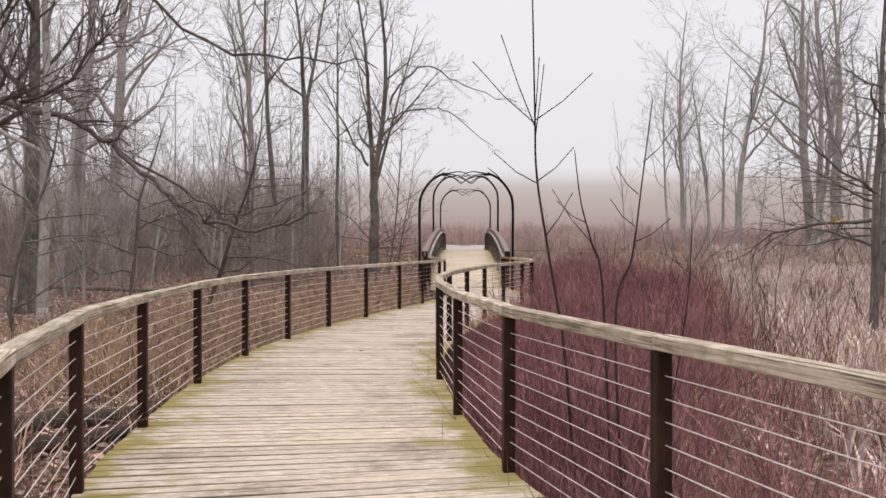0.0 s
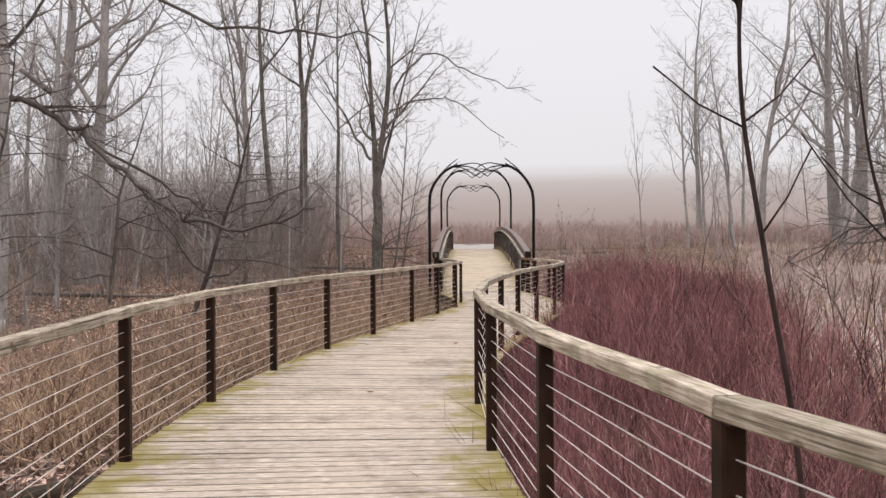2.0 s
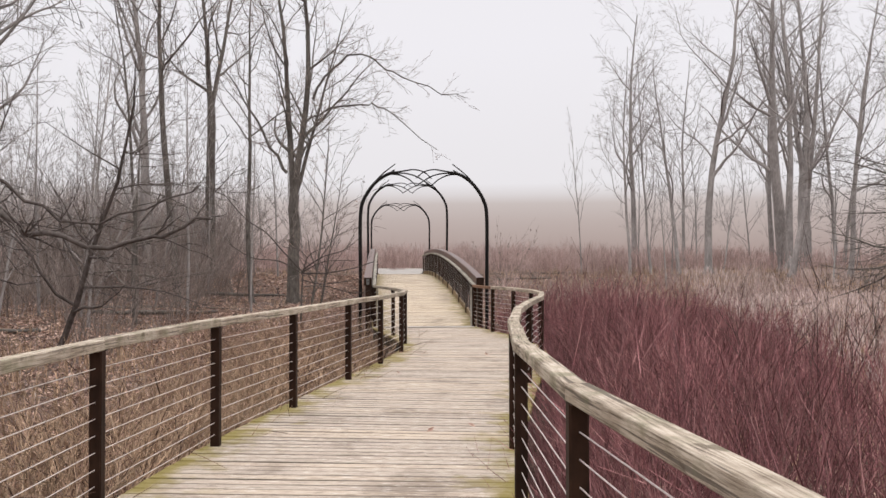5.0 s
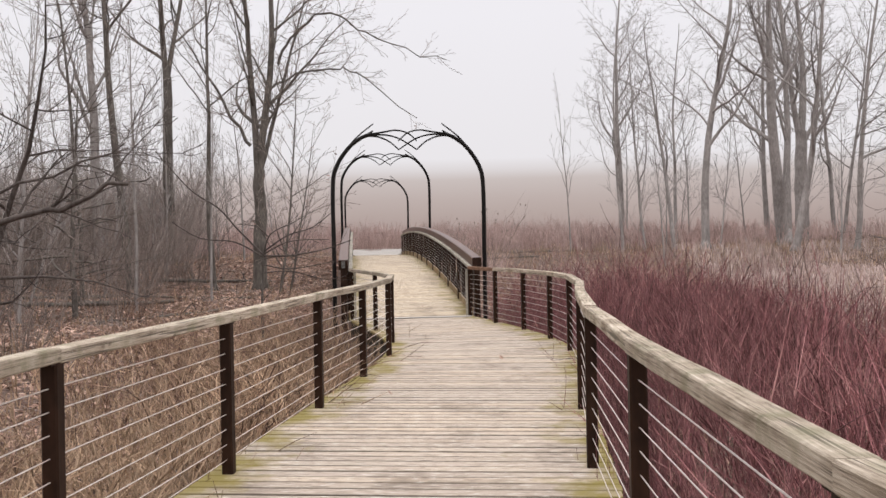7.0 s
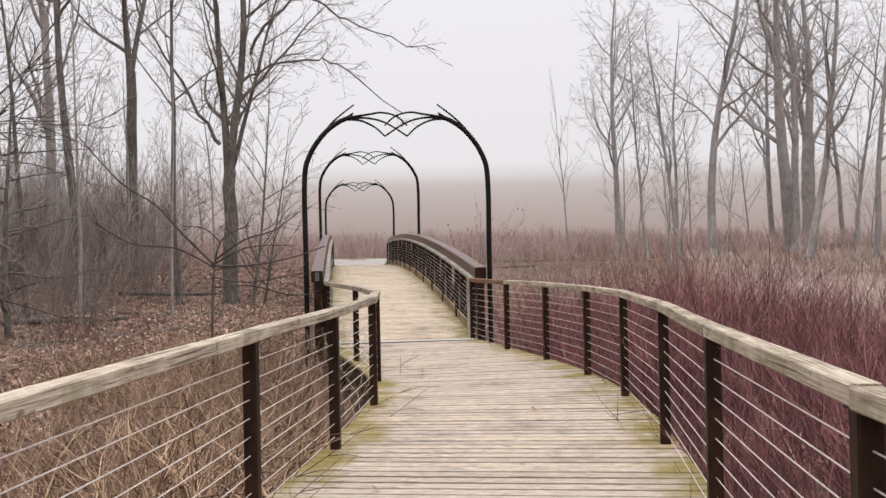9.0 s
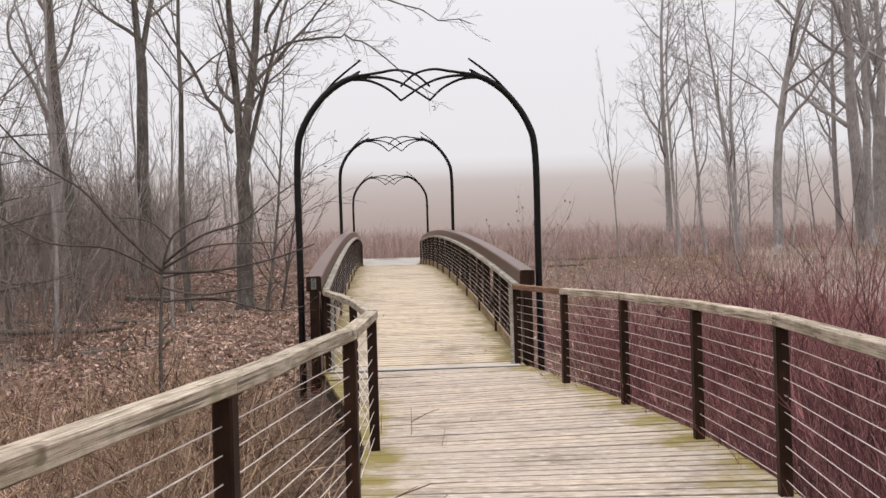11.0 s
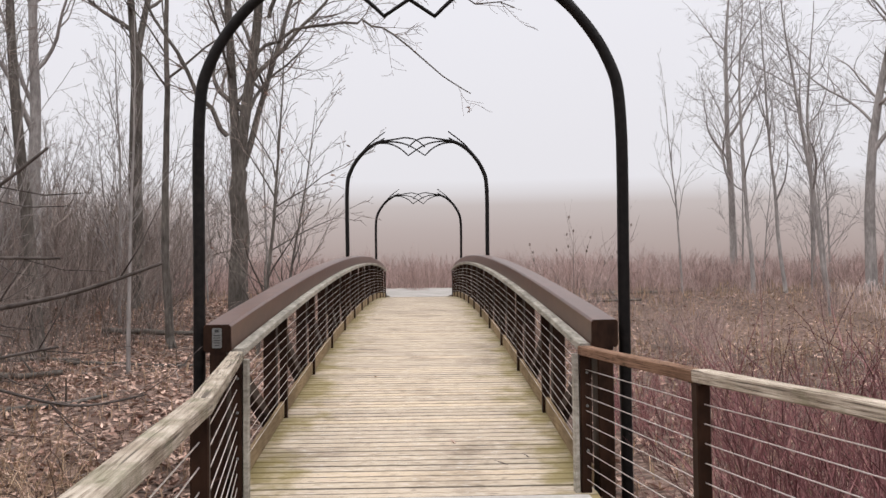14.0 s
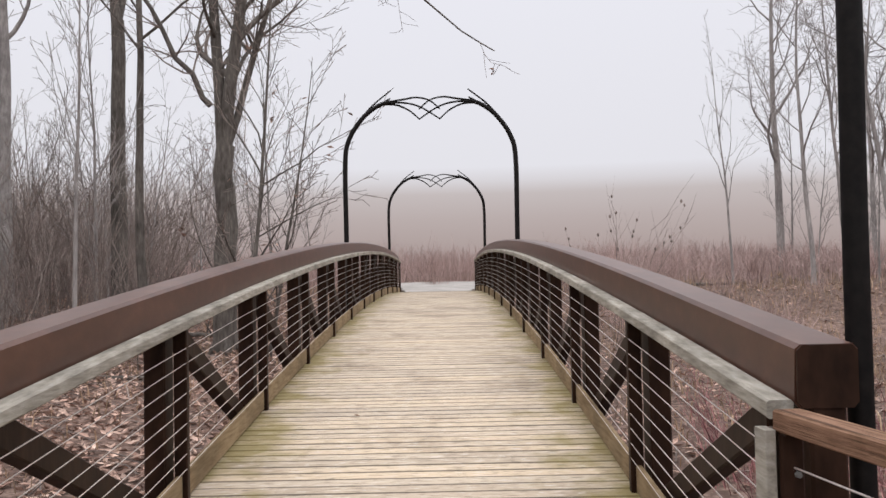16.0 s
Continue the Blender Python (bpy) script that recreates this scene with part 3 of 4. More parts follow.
def build_tree(name, at, height, r, seed, label, group="bare woodland trees", lean=(0, 0), stems=None, limbs=(), leaves=0, bark=None, **kw):
    """A bare tree: trunk with root flare, limbs, twigs, and a few dead leaves. stems: (height, direction, length, radius) of forks. limbs: extra long boughs as control points."""
    rng = random.Random(seed)
    cfg = tree_cfg(**kw)
    trunk, twig = Shape(), Shape()
    bough = Shape()
    if r >= 0.1:
        flare(trunk, r, rng)
    d = Vector((lean[0], lean[1], 1)).normalized()
    if stems:
        h = max(s[0] for s in stems)
        n = 8
        pts = [Vector((0, 0, -0.3)) + d * (h + 0.3) * k / n + Vector((rng.gauss(0, 0.006), rng.gauss(0, 0.006), 0)) * k for k in range(n + 1)]
        trunk.tube(pts, [r * (1.12 - 0.3 * k / n) for k in range(n + 1)], 10, False)
        for z, sd, ln, sr in stems:
            k = min(n, int(z / h * n))
            grow([trunk, bough, twig], pts[k] - Vector((0, 0, 0.15)), Vector(sd).normalized(), ln, sr, 0, rng, cfg)
    else:
        grow([trunk, bough, twig], Vector((0, 0, -0.3)), d, height, r, 0, rng, cfg)
    for ctrl, lr in limbs:
        pts = curve_points([Vector(c) for c in ctrl], 5)
        n = len(pts)
        pts = [p + Vector((rng.gauss(0, 0.05), rng.gauss(0, 0.05), rng.gauss(0, 0.06))) if k else p for k, p in enumerate(pts)]
        bough.tube(pts, [lr * (1 - 0.8 * k / n) for k in range(n)], 7, False)
        for i in range(int(n * 1.1)):
            k = rng.randrange(n // 4, n - 1)
            cd = turned((pts[k + 1] - pts[k]).normalized(), radians(rng.uniform(25, 60)), rng)
            grow([trunk, bough, twig], pts[k], cd, rng.uniform(0.8, 2.2) * (1.2 - 0.6 * k / n), lr * 0.4 * (1 - 0.7 * k / n), 2, rng, cfg)
    root = thing(name, label, "tree", group, at=(at[0], at[1], ground_z(at[0], at[1])))
    part("trunk", trunk, bark or bark_grey, root, smooth=True)
    if bough.v:
        part("branchwork", bough, bark or bark_grey, root, smooth=True)
    part("crown", twig, twig_brown if bark is None else bark, root)
    if leaves:
        lf = Shape()
        for k in range(leaves):
            q = Vector(twig.v[rng.randrange(len(twig.v))])
            for j in range(rng.randint(2, 5)):
                lf.leaf(q + Vector((rng.gauss(0, 0.05), rng.gauss(0, 0.05), rng.gauss(-0.05, 0.05))), rng.uniform(0.05, 0.09), rng)
        part("dead_foliage", lf, leaf_mat, root, "withered brown leaves still hanging")
    return root


FORK = "tall bare forked tree with long drooping boughs"
build_tree("forked_tree", (-3.85, 52.2), 20, 0.27, 11, FORK, stems=[(4.3, (-0.08, 0.05, 1), 15, 0.165), (4.6, (0.065, -0.05, 1), 15, 0.18), (5.0, (0.32, 0.2, 1), 10, 0.10)],
           limbs=[([(0.4, 0, 7.4), (0.8, -0.2, 8.5), (3.1, -0.6, 9.1), (4.5, -0.8, 8.7), (6.6, -1.1, 6.9)], 0.06), ([(0.9, 0, 9.4), (1.6, -0.3, 10.6), (3.1, -0.6, 11.4), (5.0, -0.8, 10.3), (7.8, -1.0, 9.4)], 0.065), ([(-0.3, 0, 6.0), (-1.6, -0.5, 8.2), (-3.0, -0.8, 10.5)], 0.08)], leaves=26, start=(0.12, 0.2, 0.15, 0.1), counts=(12, 8, 6, 4))
STRAIGHT = "tall straight bare tree trunk among leaf litter"
build_tree("tall_tree", (-8.66, 50.3), 19, 0.19, 12, STRAIGHT, lean=(-0.03, 0), start=(0.5, 0.2, 0.15, 0.1))
build_tree("tall_tree", (-8.72, 59.5), 19, 0.25, 13, STRAIGHT, stems=[(9.0, (-0.04, 0, 1), 11, 0.17), (9.2, (0.14, 0.1, 1), 11, 0.13)], start=(0.15, 0.2, 0.15, 0.1))
build_tree("slender_tree", (-5.73, 52.2), 16, 0.13, 14, "slender leaning bare tree with thin boughs", lean=(-0.05, 0), start=(0.45, 0.2, 0.15, 0.1), leaves=6)
build_tree("slender_tree", (-9.5, 46.3), 14, 0.09, 15, "thin upright bare tree in the wood", start=(0.3, 0.2, 0.15, 0.1))
build_tree("large_tree", (-18.7, 47.2), 21, 0.40, 16, "large thick-trunked bare tree fading into mist", bark=bark_hazed, lean=(0.03, 0), start=(0.3, 0.2, 0.15, 0.1))
build_tree("large_tree", (-16.2, 44.9), 20, 0.36, 17, "large bare tree leaning in the mist", bark=bark_hazed, lean=(0.12, 0), start=(0.3, 0.2, 0.15, 0.1))
build_tree("large_tree", (-12.6, 28.3), 17, 0.27, 18, "bare tree with a slightly leaning grey trunk", lean=(0.10, 0), start=(0.4, 0.2, 0.15, 0.1))
build_tree("bough_tree", (-14.8, 29.2), 14, 0.30, 19, "dark bare tree with long low sweeping boughs", bark=bark_dark, start=(0.35, 0.2, 0.15, 0.1),
           limbs=[([(0.1, 0, 6.5), (1.6, -0.9, 6.35), (3.8, -1.3, 5.7), (5.05, -1.55, 5.0), (7.2, -3.7, 3.5), (8.7, -5.2, 2.7), (10.4, -5.6, 2.5), (11.6, -5.6, 2.9)], 0.105), ([(5.05, -1.55, 5.0), (7.4, -2.4, 3.6), (9.2, -2.9, 2.9), (11.2, -3.2, 3.6)], 0.045),
                  ([(0.2, 0, 11.5), (4.0, -1.5, 10.9), (8.3, -3.0, 7.7), (11.0, -3.6, 7.1), (13.0, -3.4, 7.0)], 0.065), ([(0, 0, 8.0), (0.8, -1.5, 8.8), (1.9, -3, 10.4), (2.6, -3.4, 12.5)], 0.14)])
def hang_leaves(tree, spot, count, mat, label, seed):
    """A spray of late leaves on one bough. spot is an offset from the tree's foot."""
    rng = random.Random(seed)
    sh = Shape()
    for k in range(count):
        sh.leaf(Vector(spot) + Vector((rng.gauss(0, 0.14), rng.gauss(0, 0.14), rng.gauss(0, 0.05))), rng.uniform(0.04, 0.07), rng)
    part("leaf_spray", sh, mat, tree, label)


LOW = dict(tip=0.0045, counts=(24, 11, 7, 4), start=(0.14, 0.15, 0.1, 0.1), angle=((55, 88), (25, 60), (25, 60), (20, 60)), flat=(0.45, 0.3, 0.2, 0), rise=(0.03, 0.0, 0.0, 0.02), ratio=((0.3, 0.5), (0.3, 0.5), (0.3, 0.5), (0.3, 0.5)))
CROOK = {**LOW, "wander": (0.10, 0.18, 0.2, 0.2), "counts": (13, 8, 6, 4), "angle": ((40, 80), (25, 60), (25, 60), (20, 60))}
near_tree = build_tree("spreading_tree", (9.15, 20.0), 10, 0.105, 21, "small bare tree with many level spreading boughs", bark=bark_grey, **{**LOW, "start": (0.28, 0.15, 0.1, 0.1), "counts": (14, 9, 6, 4), "rise": (0.03, 0.012, 0.0, 0.0)})
build_tree("leaning_tree", (-7.8, 13.2), 8, 0.09, 20, "dark bare tree with crooked boughs over the brambles", bark=bark_dark, start=(0.5, 0.2, 0.15, 0.1), lean=(-0.1, 0.0),
           limbs=[([(0, 0, 2.6), (0.9, 0, 3.5), (1.67, 0, 3.95), (2.8, 0, 4.75), (3.3, 0, 5.6)], 0.055), ([(-0.1, 0, 3.4), (1.5, 0, 4.1), (1.95, 0, 4.7), (2.3, 0, 5.7)], 0.055)])
hang_leaves(near_tree, (-0.75, 0, 2.6), 16, fungus_pale, "last yellow leaves on a bough", 4)
build_tree("spreading_tree", (14.2, 30.5), 9, 0.13, 22, "small bare tree with level boughs beside the thicket", bark=bark_grey, **LOW)
build_tree("spreading_tree", (-7.9, 31.0), 7.5, 0.08, 23, "low understorey tree with dark level boughs", bark=bark_dark, lean=(0.25, -0.1), **CROOK)
build_tree("spreading_tree", (-10.2, 22.5), 7, 0.07, 24, "low understorey tree with tangled dark boughs", bark=bark_grey, lean=(-0.15, 0.1), **CROOK)
build_tree("spreading_tree", (-8.2, 40.5), 7, 0.09, 25, "low understorey tree with tangled dark boughs", **LOW)
build_tree("spreading_tree", (-11.5, 34.5), 8, 0.08, 27, "low understorey tree with dark level boughs", bark=bark_dark, lean=(0.2, 0.1), **CROOK)
RIGHTS = "tall bare tree at the misty wood edge"
build_tree("edge_tree", (19.5, 62.0), 19, 0.24, 31, RIGHTS, bark=bark_hazed, start=(0.3, 0.2, 0.15, 0.1), counts=(15, 9, 6, 4))
build_tree("edge_tree", (25.9, 65.6), 20, 0.40, 32, "large leaning bare tree at the misty wood edge", bark=bark_hazed, lean=(-0.15, 0), start=(0.3, 0.2, 0.15, 0.1))
build_tree("edge_tree", (29.4, 70.2), 20, 0.42, 33, "large forked bare tree in thick mist", bark=bark_hazed, stems=[(6.8, (-0.25, 0, 1), 13, 0.22), (7.2, (0.12, 0, 1), 14, 0.26), (6.5, (0.6, 0.1, 1), 9, 0.14)], start=(0.12, 0.2, 0.15, 0.1))
build_tree("edge_tree", (17.9, 62.4), 13, 0.13, 34, RIGHTS, bark=bark_hazed, start=(0.25, 0.2, 0.15, 0.1), lean=(-0.04, 0))
build_tree("slender_tree", (15.2, 63.3), 14, 0.10, 35, "slender bare tree at the misty wood edge", bark=bark_hazed, start=(0.3, 0.2, 0.15, 0.1), lean=(-0.03, 0))
build_tree("slender_tree", (16.3, 62.6), 13, 0.09, 36, "slender bare tree at the misty wood edge", bark=bark_hazed, start=(0.3, 0.2, 0.15, 0.1), lean=(-0.05, 0))
UP = dict(bark=bark_hazed, angle=((15, 32), (15, 40), (20, 45), (20, 60)), counts=(10, 5, 4, 3), start=(0.35, 0.2, 0.15, 0.1))
build_tree("young_tree", (12.3, 63.5), 9, 0.055, 37, "thin young tree with upswept bare branches", **UP)
build_tree("young_tree", (15.0, 56.0), 6.5, 0.05, 40, "thin young tree with upswept bare branches", **UP)
build_tree("young_tree", (-6.6, 41.0), 9, 0.06, 41, "thin young tree with upswept bare branches", **UP)
build_tree("young_tree", (-5.0, 45.5), 8, 0.05, 42, "thin young tree with upswept bare branches", **UP)
build_tree("young_tree", (-2.9, 49.0), 9.0, 0.06, 43, "multi-stemmed young tree beside the bridge", lean=(0.10, 0), start=(0.06, 0.15, 0.15, 0.1), angle=((25, 55), (15, 45), (20, 45), (20, 60)), counts=(20, 8, 5, 3), leaves=10)
build_tree("young_tree", (-2.6, 50.6), 7, 0.05, 44, "multi-stemmed young tree beside the bridge", lean=(0.22, 0), start=(0.06, 0.15, 0.15, 0.1), angle=((25, 60), (15, 45), (20, 45), (20, 60)), counts=(18, 8, 5, 3), leaves=8)


def build_sapling(at, ctrl, r, shoots, label):
    """A dark young stem with opposite straight shoots. ctrl and shoots are offsets from the foot."""
    root = thing("sapling", label, "sapling", "saplings beside the railing", at=(at[0], at[1], ground_z(at[0], at[1])))
    z0 = ground_z(at[0], at[1])
    pts = curve_points([Vector((x - at[0], y - at[1], z - z0)) for x, y, z in ctrl], 6)
    sh = Shape()
    n = len(pts)
    sh.tube(pts, [r * (1 - 0.75 * k / n) for k in range(n)], 7)
    part("stem", sh, young_bark, root, smooth=True)
    rng = random.Random(len(label))
    for a, b in shoots:
        a = Vector((a[0] - at[0], a[1] - at[1], a[2] - z0))
        b = Vector((b[0] - at[0], b[1] - at[1], b[2] - z0))
        m = a.lerp(b, 0.5) + Vector((0, 0, -0.025))
        sh = Shape()
        sh.tube([a, m, a.lerp(b, 0.8) + Vector((0, 0, -0.008)), b], [r * 0.36, r * 0.28, r * 0.24, r * 0.3], 5)
        part("shoot", sh, young_bark, root, smooth=True)


build_sapling((0.95, 6.6), [(0.95, 6.6, -0.7), (0.86, 6.57, 0.6), (0.74, 6.55, 1.35), (0.655, 6.55, 1.9), (0.64, 6.55, 2.35), (0.62, 6.55, 3.3), (0.60, 6.55, 3.9)], 0.0125,
              [((0.64, 6.55, 2.28), (0.21, 6.6, 2.72)), ((0.64, 6.55, 2.26), (0.39, 6.3, 2.84)), ((0.64, 6.55, 2.3), (1.05, 6.6, 2.64)), ((0.645, 6.55, 2.2), (0.72, 6.7, 2.72)), ((0.64, 6.55, 2.3), (0.66, 6.45, 2.72)),
               ((0.66, 6.55, 1.86), (0.36, 6.6, 2.08)), ((0.66, 6.55, 1.88), (0.92, 6.6, 2.12)), ((0.72, 6.55, 1.5), (0.91, 6.6, 1.8))], "dark young sapling with straight opposite shoots")
build_sapling((1.15, 5.9), [(1.15, 5.9, -0.6), (1.08, 5.88, 0.95), (1.18, 5.87, 1.35), (1.24, 5.87, 1.8), (1.31, 5.87, 2.35)], 0.0105,
              [((1.22, 5.87, 1.75), (1.08, 5.85, 1.92)), ((1.25, 5.87, 1.95), (1.46, 5.9, 2.18)), ((1.19, 5.87, 1.45), (1.43, 5.9, 1.6)), ((1.20, 5.87, 1.55), (1.04, 5.85, 1.72))], "dark bent sapling with few shoots")
build_sapling((1.12, 6.2), [(1.12, 6.2, -0.6), (1.05, 6.16, 1.1), (0.97, 6.14, 1.45), (0.90, 6.14, 1.72), (0.86, 6.14, 2.05)], 0.010,
              [((0.97, 6.14, 1.45), (0.72, 6.2, 1.80)), ((0.93, 6.14, 1.58), (0.74, 6.1, 1.72)), ((1.0, 6.14, 1.35), (1.0, 6.2, 1.52))], "thin dark sapling leaning beside others")
build_sapling((1.55, 6.9), [(1.55, 6.9, -0.6), (1.78, 6.9, 0.9), (1.82, 6.9, 1.35), (1.83, 6.9, 1.65)], 0.008, [((1.8, 6.9, 1.2), (1.65, 6.9, 1.45))], "thin dark sapling leaning beside others")


def build_crooked_shrub():
    """A pale crooked shrub with long level branches beside the bridge."""
    at = (-2.1, 30.0)
    root = thing("crooked_shrub", "crooked grey shrub with long level branches beside the bridge", "shrub", at=(at[0], at[1], ground_z(*at)))
    z0 = -ground_z(*at)
    rng = random.Random(5)
    arms = {
        "stem": ([(0.0, 0, 0), (-0.04, 0, 1.0), (0.0, 0, z0 + 1.38)], 0.028),
        "level_branch": ([(0, 0, z0 + 1.36), (0.5, 0.05, z0 + 1.36), (1.1, 0.2, z0 + 1.46), (1.6, 0.2, z0 + 1.62)], 0.016),
        "long_branch": ([(0, 0, z0 + 1.38), (-0.45, 0, z0 + 1.85), (-0.8, 0, z0 + 2.25), (-1.3, 0, z0 + 2.6), (-1.9, 0, z0 + 3.3)], 0.017),
        "forked_branch": ([(0, 0, z0 + 1.36), (0.13, 0, z0 + 1.75), (0.5, 0.1, z0 + 1.95)], 0.014),
        "curled_branch": ([(0.1, 0, z0 + 1.7), (-0.12, 0, z0 + 1.9), (-0.45, 0.1, z0 + 1.95)], 0.010),
        "side_branch": ([(0.02, 0, z0 + 1.4), (0.5, -0.1, z0 + 1.62), (1.2, -0.1, z0 + 1.64)], 0.012),
        "bent_branch": ([(0, 0, z0 + 1.3), (0.4, 0.1, z0 + 1.36), (0.9, 0.1, z0 + 1.26)], 0.009),
        "upper_branch": ([(0.02, 0, z0 + 1.45), (0.45, -0.3, z0 + 1.72), (0.9, -0.4, z0 + 1.86), (1.25, -0.4, z0 + 2.12)], 0.013),
        "lower_branch": ([(0, 0, z0 + 1.2), (0.5, -0.3, z0 + 1.12), (1.3, -0.4, z0 + 1.24)], 0.011),
        "drooping_branch": ([(-0.02, 0, z0 + 1.05), (0.5, 0.2, z0 + 1.06), (1.1, 0.3, z0 + 0.9), (1.5, 0.3, z0 + 0.95)], 0.010),
        "left_branch": ([(0, 0, z0 + 1.34), (-0.5, -0.1, z0 + 1.62), (-1.1, -0.2, z0 + 1.7), (-1.6, -0.2, z0 + 2.0)], 0.013),
    }
    for name, (ctrl, r) in arms.items():
        pts = curve_points([Vector(c) for c in ctrl], 6)
        sh = Shape()
        n = len(pts)
        sh.tube(pts, [r * 1.25 * (1 - 0.65 * k / n) for k in range(n)], 6)
        for i in range(6):
            k = rng.randrange(n // 3, n - 1)
            d = turned((pts[k + 1] - pts[k]).normalized(), radians(rng.uniform(20, 50)), rng)
            sh.tube([pts[k], pts[k] + d * 0.2, pts[k] + d * 0.4 + Vector((0, 0, 0.05))], [r * 0.3, r * 0.24, 0.002], 4)
        part(name, sh, bark_dark if name != "stem" else bark_grey, root, smooth=True)


build_crooked_shrub()

# ---- thickets: a few shapes of shrub, each planted many times ----


def shrub_shape(seed, stems, height, spread, r, shoots, droop=0.0, wander=0.10):
    rng = random.Random(seed)
    sh = Shape()
    for k in range(stems):
        a = rng.uniform(0, 6.283)
        b = rng.random() ** 0.5 * spread * 0.55
        p = Vector((b * math.cos(a), b * math.sin(a), -0.1))
        out = rng.uniform(0.05, 0.5) * spread
        d = Vector((math.cos(a) * out, math.sin(a) * out, 1)).normalized()
        ln = height * rng.uniform(0.6, 1.08)
        n = 5
        pts, dirs = [p], [d]
        for j in range(n):
            d = (d + Vector((rng.gauss(0, wander), rng.gauss(0, wander), rng.gauss(0, wander * 0.5) - droop * j / n))).normalized()
            pts.append(pts[-1] + d * ln / n)
            dirs.append(d)
        rr = r * rng.uniform(0.6, 1.2)
        sh.tube(pts, [rr * (1 - 0.75 * j / n) for j in range(n + 1)], 3, False)
        for s in range(shoots):
            j = rng.randint(1, n - 1)
            q = pts[j].lerp(pts[j + 1], rng.random())
            sd = turned(dirs[j], radians(rng.uniform(15, 45)), rng)
            sd.z += 0.15 - droop
            l2 = ln * rng.uniform(0.15, 0.42)
            q1 = q + sd.normalized() * l2 * 0.5
            q2 = q1 + (sd.normalized() + Vector((rng.gauss(0, 0.15), rng.gauss(0, 0.15), 0.12 - droop))).normalized() * l2 * 0.5
            sh.tube([q, q1, q2], [rr * 0.55, rr * 0.4, rr * 0.2], 3, False)
    return sh


def shrub_kind(name, label, group, shapes, mat, category="shrub"):
    """One model for each shape; the first is planted by move, the rest by copy."""
    meshes = [s.mesh(name, mat) for s in shapes]

    def plant(x, y, scale, rng, squash=1.0):
        root = tagged(new(name, rng.choice(meshes)), label, category, group)
        root.location = (x, y, ground_z(x, y))
        root.rotation_euler = (rng.gauss(0, 0.06), rng.gauss(0, 0.06), rng.uniform(0, 6.28))
        root.scale = (scale, scale, scale * squash)
        return root

    return plant


dogwood = shrub_kind("dogwood_shrub", "dense maroon-stemmed bare dogwood shrub", "red dogwood thicket", [shrub_shape(100 + k, 38, 1.95, 1.0, 0.0085, 6, 0.0, 0.13) for k in range(6)], dogwood_red)
bramble = shrub_kind("bramble", "tangle of arching dry brown bramble canes", "brambles along the boardwalk", [shrub_shape(200 + k, 20, 1.9, 1.1, 0.0095, 3, 0.34, 0.24) for k in range(6)], bramble_brown)
straw_clump = shrub_kind("stalk_clump", "clump of straw-coloured dry stalks", "dry stalks beside the boardwalk", [shrub_shape(250 + k, 17, 1.5, 1.0, 0.0105, 3, 0.16, 0.28) for k in range(5)], straw, "dry plants")
brush = shrub_kind("brush_shrub", "bare grey-brown woodland brush shrub", "woodland brush", [shrub_shape(300 + k, 20, 3.0, 1.0, 0.012, 7, 0.0, 0.13) for k in range(5)], twig_brown)
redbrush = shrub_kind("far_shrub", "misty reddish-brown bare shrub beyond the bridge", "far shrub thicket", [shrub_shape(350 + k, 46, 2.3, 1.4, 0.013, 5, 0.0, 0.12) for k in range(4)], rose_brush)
dark_stems = shrub_kind("tall_dogwood", "tall dark-stemmed open shrub above the dogwood", "dark open shrubs", [shrub_shape(380 + k, 6, 2.5, 0.8, 0.010, 4, 0.0, 0.10) for k in range(4)], young_bark)


